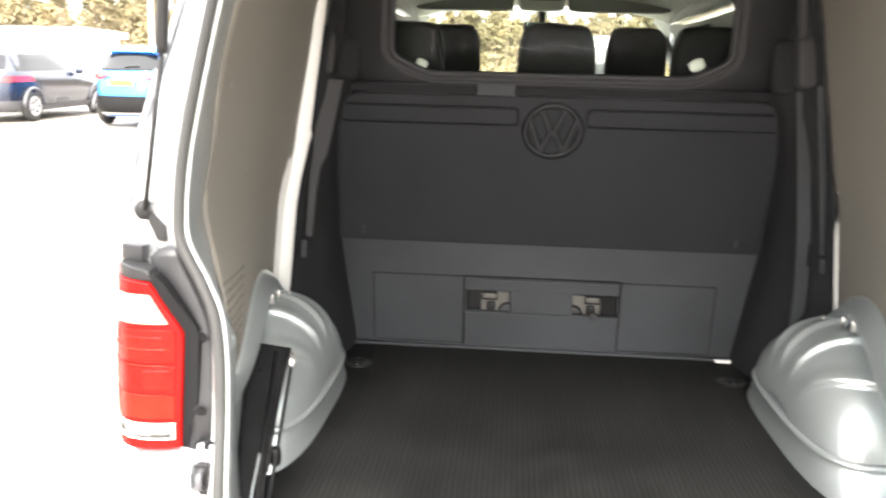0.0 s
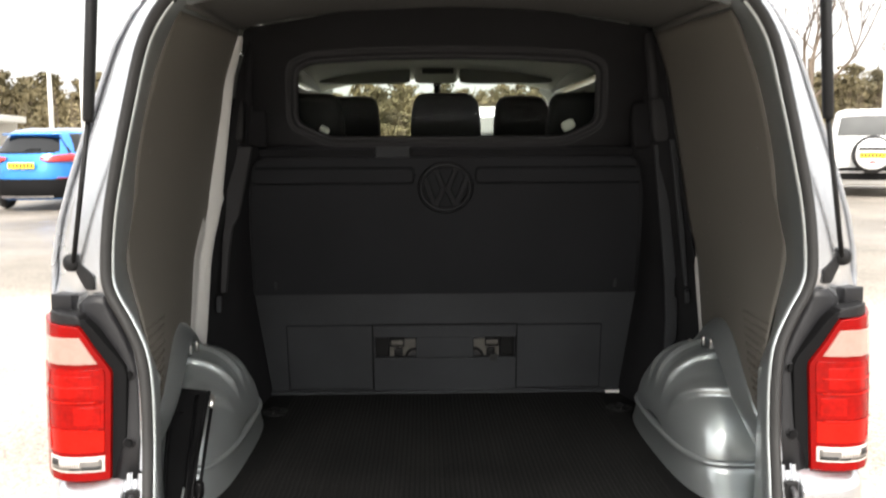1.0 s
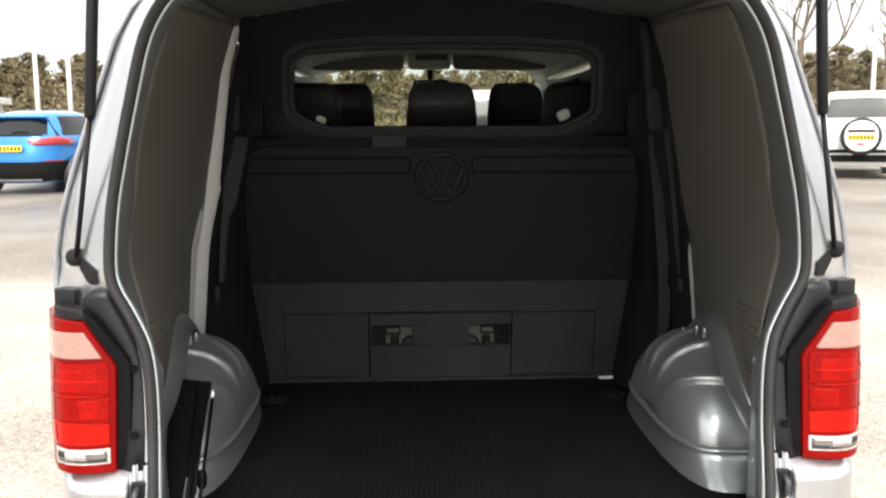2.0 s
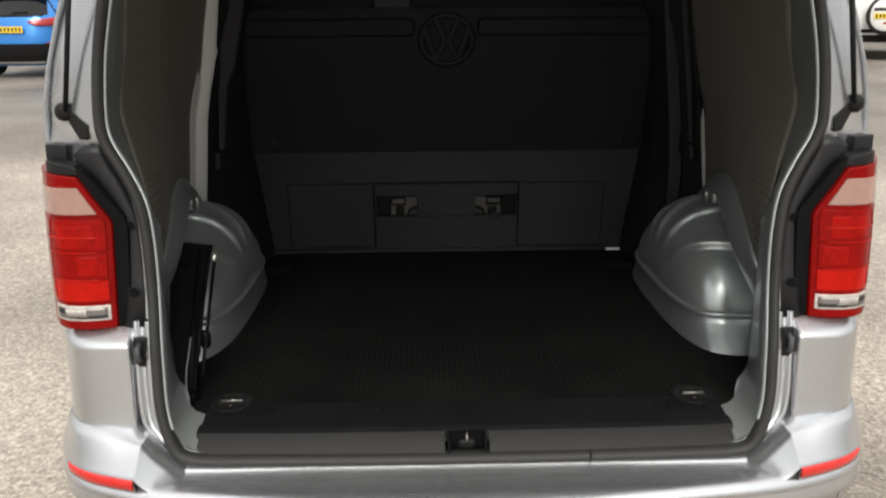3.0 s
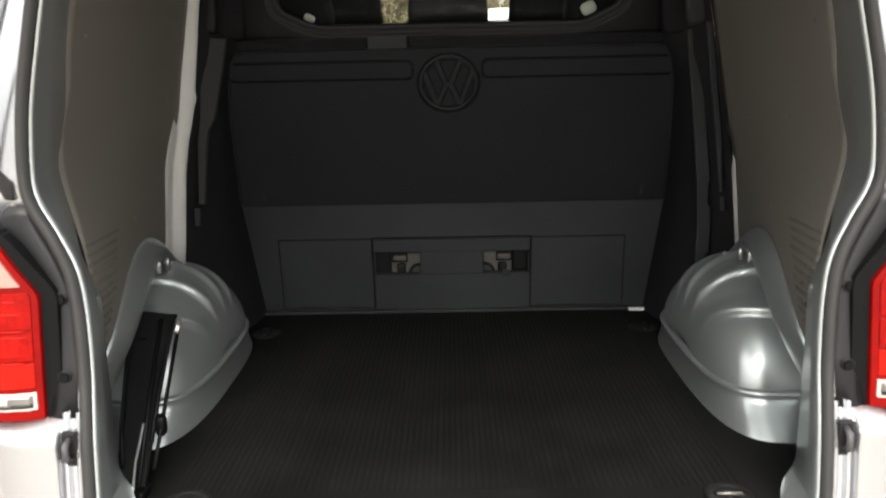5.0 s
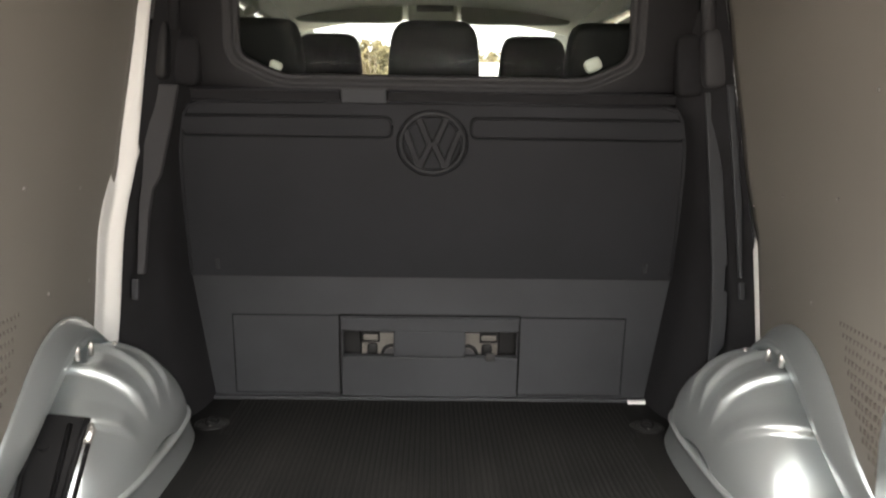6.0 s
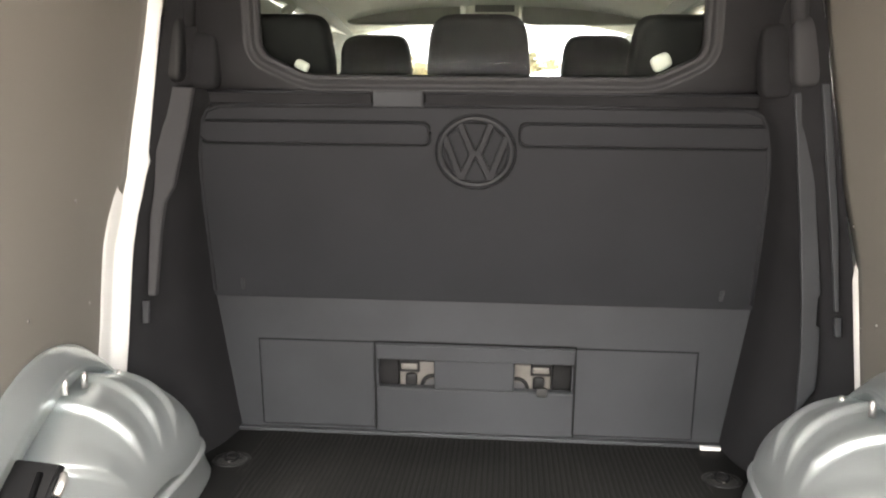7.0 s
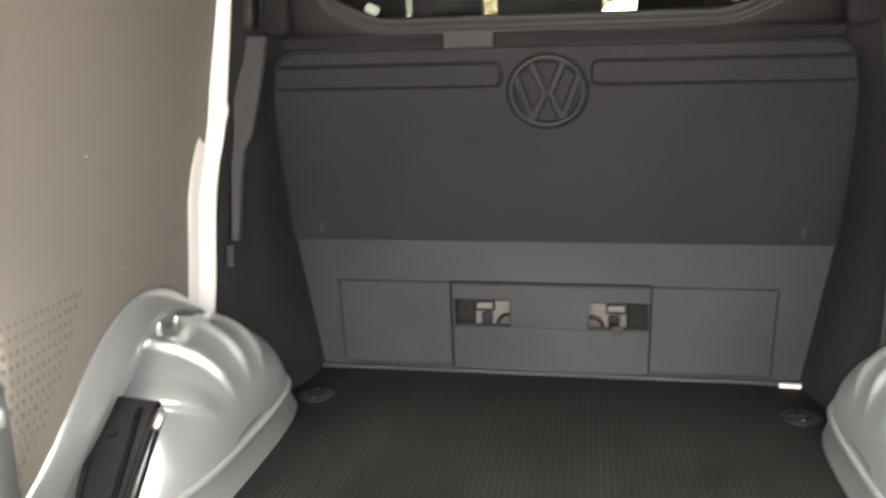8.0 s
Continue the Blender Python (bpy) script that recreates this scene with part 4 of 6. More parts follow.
for s in (-1, 1):
    wb = part("wheel_box", wheel_box(s), SILVER_IN, van, "silver pressed steel wheel box with ribs", smooth=True)
    # shoulder from the arch out to a crease, then a wide flange that laps over the lining board
    rows = []
    for i in range(81):
        a = math.pi * i / 80
        row = []
        for f, inn in ((-0.05, 0.010), (0.04, 0.015), (0.12, 0.020), (0.35, 0.026), (0.65, 0.032), (0.93, 0.037), (1.0, 0.035), (1.06, 0.038), (1.16, 0.0375), (1.4, 0.030), (1.7, 0.019), (1.92, 0.009), (1.98, 0.004), (2.0, -0.008)):
            k, m = min(1.0, f), max(0.0, f - 1.0)
            dy, dz = box_arch(a, 0.362 + 0.038 * k + 0.072 * m, 0.246 + 0.054 * k + 0.050 * m)
            y, z = BOX_Y - 0.105 * k - 0.05 * m + dy, BOX_Z + dz
            row.append((s * (min(0.832, wall_x(max(0.10, min(1.02, y)), z)) - inn), y, z))
        rows.append(row)
    part("wheel_box_flange", sheet(rows, skip=lambda i, j: rows[i][j][1] > 1.0 and j > 1 or rows[i][j][1] < 0.125), SILVER_IN, wb, smooth=True)
    # flared skirt down to the floor, under a rounded bead
    rows = [box_foot(s, z, ry, yc, g) for z, ry, yc, g in ((0.688, 0.325, 0.765, -0.040), (0.678, 0.350, 0.765, -0.018), (0.672, 0.366, 0.765, 0.0), (0.668, 0.371, 0.765, 0.006), (0.663, 0.373, 0.765, 0.008), (0.658, 0.371, 0.765, 0.006), (0.652, 0.372, 0.764, 0.002), (0.640, 0.380, 0.763, 0.0), (0.615, 0.402, 0.760, 0.0), (0.592, 0.424, 0.758, 0.001), (0.578, 0.434, 0.757, 0.003))]
    part("wheel_box_skirt", sheet(rows), SILVER_IN, wb, smooth=True)
    for y, z, x in ((0.655, 0.940, 0.758), (0.734, 0.929, 0.762), (0.920, 0.878, 0.782)):
        part("stud", tube([(s * x, y, z - 0.02), (s * x, y, z + 0.006), (s * x, y, z + 0.012)], [0.007, 0.007, 0.004], 10), STEEL, wb, "small steel stud", smooth=True)
    # round plug in the door jamb
    part("jamb_plug", soft_block(0.004, 0.009, 0.016, 2.2, 14, 8, m=pose(s * 0.665, 0.08, 1.0)), SILVER_IN, van, smooth=True)

# ---- ribbed rubber mat ----
mat = thing("rubber_mat", (0, 0.7, FLOOR - 0.008), "black ribbed rubber mat covering the load floor", "mat")
edge = [(-0.585, 0.0), (-0.597, 0.018), (-0.640, 0.060), (-0.668, 0.098), (-0.700, 0.146), (-0.735, 0.235), (-0.78, 0.35), (-0.80, 0.42), (-0.80, 1.412)]
outline = [(x, y, FLOOR - 0.001) for x, y in edge] + [(-x, y, FLOOR - 0.001) for x, y in edge[::-1]]
part("mat_sheet", prism(outline, (0, 0, -0.006)), MAT_RUBBER, mat, "black rubber sheet")
bm = B()
n = 84
for k in range(n):
    x, w = -0.585 + 1.17 * (k + 0.5) / n, 0.0036
    for y0, y1 in ((0.135, 0.62), (0.621, 1.10), (1.101, 1.402)):
        if abs(x) > 0.56 and y0 > 0.2 and y1 < 1.2:
            continue
        rows = [[(x - w, y, FLOOR - 0.0005), (x - w * 0.6, y, FLOOR + 0.0010), (x + w * 0.6, y, FLOOR + 0.0010), (x + w, y, FLOOR - 0.0005)] for y in (y0, y1)]
        sheet(rows, bm)
part("mat_ribs", bm, RIB_RUBBER, mat, "fine lengthwise ribs")["kind"] = "stuff"

# ---- plastic sill with lock ----
rows = []
xs = [-0.588 + 1.176 * k / 48 for k in range(49)]
for x in xs:
    f = min(1.0, abs(x) / 0.588)
    t = 0.010 * f ** 3
    rows.append([(x, 0.085, FLOOR + 0.0003), (x, 0.02, FLOOR + 0.0006), (x, -0.040 + t, FLOOR + 0.0004), (x, -0.055 + t, FLOOR - 0.004), (x * 0.985, -0.088 + t * 0.5, 0.551), (x * 0.98, -0.094 + t * 0.5, 0.538)])


def lock_gap(i, j):
    return abs((xs[i] + xs[i + 1]) / 2) < 0.037 and j >= 3


sill = part("sill_trim", sheet([r[:4] for r in rows]), SILL_PLASTIC, van, "black plastic loading sill", smooth=False)
# front slope split off so its brighter light can sit in the colour
part("sill_face", sheet([r[3:] for r in rows], skip=lambda i, j: lock_gap(i, 3)), SILL_LIT, sill, "sloping face of the sill, in a lighter tone for the light it catches", smooth=True)
bm = box(-0.040, 0.040, -0.098, -0.044, 0.526, 0.533)
for x in (-0.041, 0.037):
    box(x, x + 0.004, -0.096, -0.046, 0.530, 0.5745, bm)
part("lock_pocket", bm, JOINT, sill, "recessed black lock pocket")
for s in (-1, 1):
    part("sill_scoop", tube(smooth_line([(s * 0.112, -0.0475, 0.5785), (s * 0.085, -0.056, 0.574), (s * 0.062, -0.066, 0.5665), (s * 0.043, -0.072, 0.563)], 5), 0.0016, 6), CARPET, sill, smooth=True)
part("lock_back", box(-0.042, 0.042, -0.046, -0.043, 0.535, 0.579), JOINT, sill)
part("lock_catch", tube([(0.0, -0.050, 0.571), (0.0, -0.062, 0.570), (0.0, -0.068, 0.563), (0.0, -0.067, 0.553)], 0.003, 8), DULL_STEEL, sill, "steel lock catch", smooth=True)
part("lock_cover", soft_block(0.020, 0.010, 0.012, 4.0, 14, 8, m=pose(0.0, -0.058, 0.548)), BLACK_PLASTIC, sill, smooth=True)
for s in (-1, 1):
    # corner of painted metal where the sill ends
    rows = []
    for k in range(9):
        t = k / 8
        rows.append([(s * (0.586 - 0.006 * t), 0.03 - 0.115 * t, FLOOR + 0.004 - 0.028 * t * t), (s * (0.606), 0.03 - 0.113 * t, FLOOR + 0.012 - 0.024 * t), (s * 0.625, 0.03 - 0.108 * t, 0.615 - 0.012 * t), (s * 0.637, 0.03 - 0.10 * t, 0.66 - 0.01 * t)])
    part("sill_corner", sheet(rows), SILVER_IN, van, "painted corner of the door frame", smooth=True)
part("seal_joint", box(0.262, 0.2632, -0.119, -0.09, 0.528, 0.546), RUBBER, van)
bm = B()
for k in range(14):
    for s in (-1, 1):
        x = s * (0.44 + 0.0095 * k)
        box(x - 0.0022, x + 0.0022, 0.022, 0.068, FLOOR + 0.0003, FLOOR + 0.0028, bm)
part("sill_ribs", bm, SILL_PLASTIC, sill, "short grip ribs")["kind"] = "stuff"
for x in (-0.40, -0.20, 0.02, 0.20, 0.42):
    part("sill_screw", disc((x, 0.045, FLOOR + 0.0004), (0, 0, 1), 0.006, 0.003, 12), BLACK_PLASTIC, sill)

# ---- lashing eyes ----
def lashing_eye(place, folded=False):
    t = thing("lashing_eye", place, "round black lashing eye with a steel ring in the load floor", "lashing eye", "lashing eyes in the floor")
    c = Vector(place)
    part("dish", ring(c + Vector((0, 0, 0.002)), (0, 0, 1), 0.043, 0.006, 32, 8, squash=0.5), BLACK_PLASTIC, t, smooth=True)
    part("well", disc(c + Vector((0, 0, -0.002)), (0, 0, 1), 0.040, 0.003, 28), RUBBER, t)
    part("flap", prism([c + Vector((0.028 * math.cos(a), 0.028 * math.sin(a), 0.004)) for a in (math.pi * k / 12 for k in range(13))], (0, 0, 0.004)), BLACK_PLASTIC, t, bevel=0.001)
    if folded:
        part("steel_ring", ring(c + Vector((0, 0.0, 0.010)), (0, -0.35, 1), 0.017, 0.0038, 20, 8), JACK_PAINT, t, "black steel ring", smooth=True)
    else:
        part("steel_ring", tube([c + Vector((-0.025, -0.005, 0.009)), c + Vector((0.025, -0.005, 0.009))], 0.0036, 8), DULL_STEEL, t, "dull steel bar", smooth=True)
    part("screw", disc(c + Vector((0.0, -0.020, 0.003)), (0, 0, 1), 0.0035, 0.003, 10), DULL_STEEL, t)
    return t


lashing_eye((-0.540, 0.094, FLOOR - 0.001))
lashing_eye((0.540, 0.094, FLOOR - 0.001))
lashing_eye((-0.620, 1.182, FLOOR - 0.002), True)
lashing_eye((0.620, 1.186, FLOOR - 0.002), True)

# ---- jack strapped beside the wheel box ----
jack = thing("vehicle_jack", (-0.66, 0.25, FLOOR), "black steel vehicle jack leaning against the wheel box", "jack")
a0, a1 = Vector((-0.648, 0.108, 0.596)), Vector((-0.694, 0.448, 0.876))
ax = (a1 - a0).normalized()
wide = Vector((1, 0.42, -0.15)).normalized()
wide = (wide - ax * wide.dot(ax)).normalized()
thickd = ax.cross(wide)
L = (a1 - a0).length


def jk(u, v, w):
    return a0 + ax * u + wide * v + thickd * w


left_edge = [(0.0, -0.022), (0.12, -0.034), (0.30, -0.046), (0.55, -0.052), (0.75, -0.055), (0.90, -0.056), (0.96, -0.050), (1.0, -0.030)]
right_edge = [(1.0, 0.038), (0.985, 0.044), (0.92, 0.040), (0.75, 0.034), (0.5, 0.028), (0.25, 0.024), (0.0, 0.020)]
part("channel", prism([jk(u * L, v, 0.0) for u, v in left_edge + right_edge], thickd * 0.024), JACK_PAINT, jack, "black steel channel", bevel=0.004)
for edge, push in ((left_edge[1:-1], 0.004), (right_edge[1:-1], -0.004)):
    part("flange", tube([jk(u * L, v + push, -0.003) for u, v in edge], 0.0055, 8), JACK_PAINT, jack, "rounded channel edge", smooth=True)
part("centre_rib", tube([jk(0.03 * L, 0.006, -0.001), jk(0.5 * L, 0.006, -0.002), jk(0.95 * L, 0.010, -0.002)], 0.005, 8), JACK_PAINT, jack, smooth=True)
part("spindle", tube([jk(0.05, 0.032, -0.006), jk(L * 0.92, 0.050, -0.006)], 0.0045, 8), JACK_PAINT, jack, smooth=True)
part("crank", tube([jk(L * 0.95, 0.047, -0.008), jk(L * 0.92, 0.050, -0.012), jk(L * 0.86, 0.046, -0.012)], [0.006, 0.0085, 0.0075], 10), STEEL, jack, "bright steel crank end", smooth=True)
part("knuckle", soft_block(0.012, 0.014, 0.024, 3.0, 14, 8, m=Matrix.Translation(jk(L * 0.34, 0.036, -0.004))), JACK_PAINT, jack, smooth=True)
part("pivot", disc(jk(L * 0.84, -0.026, 0.0), -thickd, 0.010, 0.006, 14), JACK_PAINT, jack, "round pivot pin")
part("strap", tube(smooth_line([jk(L * 0.34, 0.0, -0.006), jk(L * 0.2, -0.004, -0.008), jk(0.06, -0.006, -0.008), jk(0.0, -0.004, -0.01)], 5), 0.0028, 6), SILVER_IN, jack, smooth=True)
part("foot", box(-0.672, -0.626, 0.095, 0.145, FLOOR, 0.602), JACK_PAINT, jack, bevel=0.006)

# ---- small sticker at the bulkhead's foot ----
tagged(part("sticker", box(0.611, 0.664, 1.376, 1.390, FLOOR + 0.001, FLOOR + 0.010), WHITE_PAPER), "small white sticker at the foot of the partition", "sticker")

# ---- partition between load space and cabin ----
bulk = thing("bulkhead_partition", (0, 1.42, FLOOR), "black moulded partition with a window, across the load space", "partition")
# lower grey moulding
def low_y(z):
    return 1.415 - 0.12 * (z - 0.58)


def up_y(z):
    """The upper half leans rearwards, along the backs of the seats behind it."""
    return 1.355 - 0.40 * (z - 0.985)


def leaned(bm, line, base):
    """Shears a mesh drawn on the upright plane y = base on to a leaning line."""
    for v in bm.verts:
        v.co.y += line(v.co.z) - base
    return bm


def on_low(bm):
    return leaned(bm, low_y, 1.42)


def on_up(bm):
    return leaned(bm, up_y, 1.392)


def low_half(z):
    return 0.672 + 0.050 * (z - 0.58) / 0.40


HOLES = [(-0.271, -0.116, 0.720, 0.801), (0.105, 0.262, 0.720, 0.801)]
xs = [-1.0, -0.8, -0.6, -0.41, -0.271, -0.116, -0.05, 0.05, 0.105, 0.262, 0.41, 0.6, 0.8, 1.0]
zs = [0.582, 0.64, 0.720, 0.801, 0.85, 0.90, 0.95, 0.981]
rows = []
for z in zs:
    rows.append([(x * low_half(z) if abs(x) > 0.3 else x, low_y(z), z) for x in xs])


def hole(i, j):
    return 0.719 < (zs[i] + zs[i + 1]) / 2 < 0.802 and any(a < (xs[j] + xs[j + 1]) / 2 < b for a, b, c, d in HOLES)


low = part("lower_panel", sheet(rows, skip=hole), GREY_PLASTIC, bulk, "grey plastic lower panel", thick=0.02)
for a, b, z0, z1 in ((-0.601, -0.282, 0.600, 0.850), (0.268, 0.590, 0.598, 0.848)):
    part("cover_plate", on_low(box(a, b, 1.4155, 1.422, z0, z1)), GREY_PLASTIC, low, "flat grey cover plate", bevel=0.0022)
    fr = B()
    for q in ((a - 0.0035, a, z0, z1), (b, b + 0.0035, z0, z1), (a - 0.0035, b + 0.0035, z1, z1 + 0.0035), (a, b, z0 - 0.003, z0)):
        box(q[0], q[1], 1.4162, 1.4215, q[2], q[3], fr)
    part("cover_joint", on_low(fr), GROOVE, low)
# middle flap: frame round the two openings
mid = part("centre_flap", on_low(box(-0.276, 0.267, 1.4135, 1.4215, 0.803, 0.848)), GREY_PLASTIC, low, "grey centre flap", bevel=0.003)
part("flap_tongue", on_low(box(-0.114, 0.103, 1.412, 1.4215, 0.722, 0.804)), GREY_PLASTIC, mid, bevel=0.003)
part("flap_lip", on_low(box(-0.276, 0.267, 1.408, 1.414, 0.843, 0.849)), GREY_PLASTIC, mid, bevel=0.002)
part("lower_flap", on_low(box(-0.276, 0.267, 1.4148, 1.4215, 0.588, 0.718)), GREY_PLASTIC, low, bevel=0.003)
jb = B()
for q in ((-0.281, -0.277, 0.585, 0.855), (0.268, 0.2715, 0.585, 0.853), (-0.28, 0.27, 0.852, 0.8555)):
    box(q[0], q[1], 1.4135, 1.4215, q[2], q[3], jb)
part("flap_joint", on_low(jb), JOINT, low)
for s in (-1, 1):
    # the edge's highlight, put in as a thin pale bead
    part("edge_bead", tube([(s * (low_half(z) - 0.002), low_y(z) - 0.003, z) for z in (0.59, 0.7, 0.8, 0.9, 0.975)], 0.0026, 6), EDGE_HIGHLIGHT, low, "moulded edge, paler to show its highlight", smooth=True)
part("foot_strip", on_low(box(-0.672, 0.672, 1.398, 1.424, 0.578, 0.590)), GREY_PLASTIC, low, "grey foot strip", bevel=0.003)
# upper dark panel
def up_half(z):
    return table([(0.98, 0.719), (1.1, 0.714), (1.25, 0.706), (1.33, 0.700), (1.40, 0.688), (1.44, 0.676), (1.47, 0.660), (1.49, 0.632)], z)


rows = []
for z in (0.975, 1.0, 1.1, 1.2, 1.3, 1.36, 1.40, 1.43, 1.455, 1.475, 1.49):
    rows.append([(up_half(z) * k / 8, 1.392, z) for k in range(-8, 9)])
upper = part("upper_panel", on_up(sheet(rows)), PANEL_PLASTIC, bulk, "black carpet-textured upper panel", thick=0.02)
edge = [(z, up_half(z) - 0.006) for z in (0.99, 1.1, 1.2, 1.3, 1.38, 1.42, 1.45, 1.47)]
groove = [(x, 1.390, z) for z, x in edge] + [(0.615, 1.390, 1.483), (0.3, 1.390, 1.486), (-0.3, 1.390, 1.486), (-0.615, 1.390, 1.483)] + [(-x, 1.390, z) for z, x in edge[::-1]]
part("panel_bead", on_up(tube(groove, 0.0055, 6)), PANEL_PLASTIC, upper, smooth=True)


def raised_bar(x0, x1, z0, z1, y, depth, r=0.018, n=6):
    pts = []
    for cx, cz, a0 in ((x1 - r, z1 - r, 0), (x0 + r, z1 - r, 90), (x0 + r, z0 + r, 180), (x1 - r, z0 + r, 270)):
        for k in range(n + 1):
            a = radians(a0 + 90 * k / n)
            pts.append((cx + r * math.cos(a), y, cz + r * math.sin(a)))
    return pts


for x0, x1, z0, z1 in ((-0.676, -0.117, 1.395, 1.443), (0.103, 0.680, 1.395, 1.443)):
    o = raised_bar(x0, x1, z0, z1, 1.385, 0.01)
    part("raised_bar", on_up(prism(o, (0, 0.01, 0))), PANEL_PLASTIC, upper, "long raised bar", bevel=0.003)
    # dark tube draws the shade of the groove round the bar
    part("bar_groove_shade", on_up(tube([Vector(p) + Vector((0, 0.006, 0)) for p in raised_bar(x0 - 0.004, x1 + 0.004, z0 - 0.004, z1 + 0.004, 1.385, 0.01)] + [Vector(o[0]) + Vector((0.004, 0.006, 0))], 0.003, 6)), GROOVE, upper, smooth=True)
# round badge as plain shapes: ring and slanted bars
bz = 1.376


def badge_form(bm):
    """Drawn about the origin in x and z, then laid on the leaning panel."""
    for v in bm.verts:
        v.co = Vector((v.co.x - 0.004, 1.392 + v.co.y, bz + v.co.z * 0.93))
    return on_up(bm)


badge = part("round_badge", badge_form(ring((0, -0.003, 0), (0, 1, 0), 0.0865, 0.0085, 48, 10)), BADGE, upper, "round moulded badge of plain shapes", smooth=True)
# dark rings and wider plates paint the shade round the badge's shapes
part("badge_groove_shade", badge_form(ring((0, 0.0, 0), (0, 1, 0), 0.0965, 0.0030, 48, 6)), GROOVE, badge, smooth=True)
part("badge_groove_shade", badge_form(ring((0, 0.0005, 0), (0, 1, 0), 0.0765, 0.0028, 48, 6)), GROOVE, badge, smooth=True)
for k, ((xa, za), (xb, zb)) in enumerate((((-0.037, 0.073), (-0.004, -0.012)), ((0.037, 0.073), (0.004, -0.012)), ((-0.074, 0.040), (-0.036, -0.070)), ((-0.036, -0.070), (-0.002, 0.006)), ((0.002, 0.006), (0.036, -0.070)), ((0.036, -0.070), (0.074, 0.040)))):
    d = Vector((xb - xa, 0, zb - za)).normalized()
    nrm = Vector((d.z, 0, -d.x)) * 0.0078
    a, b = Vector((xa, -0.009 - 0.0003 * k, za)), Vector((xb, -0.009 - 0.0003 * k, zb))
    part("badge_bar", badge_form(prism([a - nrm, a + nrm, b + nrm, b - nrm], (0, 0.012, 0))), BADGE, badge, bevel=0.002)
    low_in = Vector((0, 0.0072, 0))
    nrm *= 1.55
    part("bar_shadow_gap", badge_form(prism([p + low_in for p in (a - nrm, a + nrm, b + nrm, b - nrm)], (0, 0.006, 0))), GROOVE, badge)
for s in (-1, 1):
    part("panel_clip", on_up(box(s * 0.633 - 0.005, s * 0.633 + 0.005, 1.386, 1.393, 0.998, 1.028)), GREY_PLASTIC, upper, bevel=0.002)
# upper moulding with the window opening
def rounded(pts, r, n=5):
    """A closed outline in x and z with rounded corners."""
    out = []
    m = len(pts)
    for i in range(m):
        p, a, b = Vector(pts[i]), Vector(pts[i - 1]), Vector(pts[(i + 1) % m])
        u, v = (a - p), (b - p)
        k = min(r, u.length * 0.45, v.length * 0.45)
        s0, s1 = p + u.normalized() * k, p + v.normalized() * k
        for j in range(n + 1):
            t = j / n
            out.append((1 - t) ** 2 * s0 + 2 * t * (1 - t) * p + t * t * s1)
    return out


WIN = [(-0.398, 1.556), (-0.500, 1.604), (-0.488, 1.764), (-0.445, 1.784), (-0.25, 1.796), (0.0, 1.800), (0.25, 1.796), (0.445, 1.784), (0.488, 1.764), (0.500, 1.604), (0.398, 1.556), (0.0, 1.556)]
FRAME_OUT = [(-0.622, 1.490), (-0.655, 1.60), (-0.668, 1.75), (-0.655, 1.892), (-0.34, 1.940), (0.0, 1.956), (0.34, 1.940), (0.655, 1.892), (0.668, 1.75), (0.655, 1.60), (0.622, 1.490), (0.0, 1.490)]


def grow(pts, d):
    """An outline pushed outwards by d all round."""
    out, m = [], len(pts)
    for i in range(m):
        p, a, b = Vector(pts[i]), Vector(pts[i - 1]), Vector(pts[(i + 1) % m])
        u, v = (p - a).normalized(), (b - p).normalized()
        n0, n1 = Vector((u.y, -u.x)), Vector((v.y, -v.x))
        if n0.dot(p - Vector((0, 1.71))) < 0 and abs(p.x) > 0.1:
            n0 = -n0
        if n1.dot(p - Vector((0, 1.71))) < 0 and abs(p.x) > 0.1:
            n1 = -n1
        if abs(p.x) < 0.1:
            n0 = n1 = Vector((0, 1 if p.y > 1.71 else -1))
        n = (n0 + n1).normalized()
        out.append(p + n * d / max(0.5, n.dot(n0)))
    return out


rings = []
for pts, r, off in ((FRAME_OUT, 0.03, 0.010), (grow(WIN, 0.044), 0.05, 0.0), (grow(WIN, 0.041), 0.05, -0.009), (grow(WIN, 0.033), 0.045, -0.009), (grow(WIN, 0.030), 0.04, 0.006), (grow(WIN, 0.019), 0.035, 0.006), (grow(WIN, 0.016), 0.035, -0.006), (grow(WIN, 0.006), 0.03, -0.006), (grow(WIN, 0.003), 0.03, 0.004), (WIN, 0.03, 0.018)):
    rings.append([(p.x, up_y(p.y) + off, p.y) for p in rounded([tuple(q) for q in pts], r)])
part("window_surround", sheet(rings, closed=True), SURROUND, bulk, "black moulded window surround", smooth=True, thick=-0.006)
o = rounded(WIN, 0.03)
bm = B()
vs = [bm.verts.new((p.x, up_y(p.y) + 0.012, p.y)) for p in o]
bm.faces.new(vs)
g = part("partition_window", bm, GLASS_TINT, bulk, "fixed window pane")
g.visible_shadow = False
# channels under the window with a grey tab between
for x0, x1 in ((-0.640, -0.249), (-0.121, 0.640)):
    # raised black strip paints the shade inside the channel
    part("groove_shade_strip", on_up(box(x0, x1, 1.3862, 1.395, 1.487, 1.511)), CARPET, bulk, bevel=0.002)
    part("groove_lip", on_up(tube([(x0, 1.386, 1.485), (x1, 1.386, 1.485)], 0.0035, 6)), PANEL_PLASTIC, bulk, smooth=True)
    part("groove_lip", on_up(tube([(x0, 1.384, 1.514), (x1, 1.384, 1.514)], 0.004, 6)), PANEL_PLASTIC, bulk, smooth=True)
part("grey_tab", on_up(box(-0.245, -0.126, 1.380, 1.395, 1.481, 1.518)), GREY_PLASTIC, bulk, "grey tab", bevel=0.004)
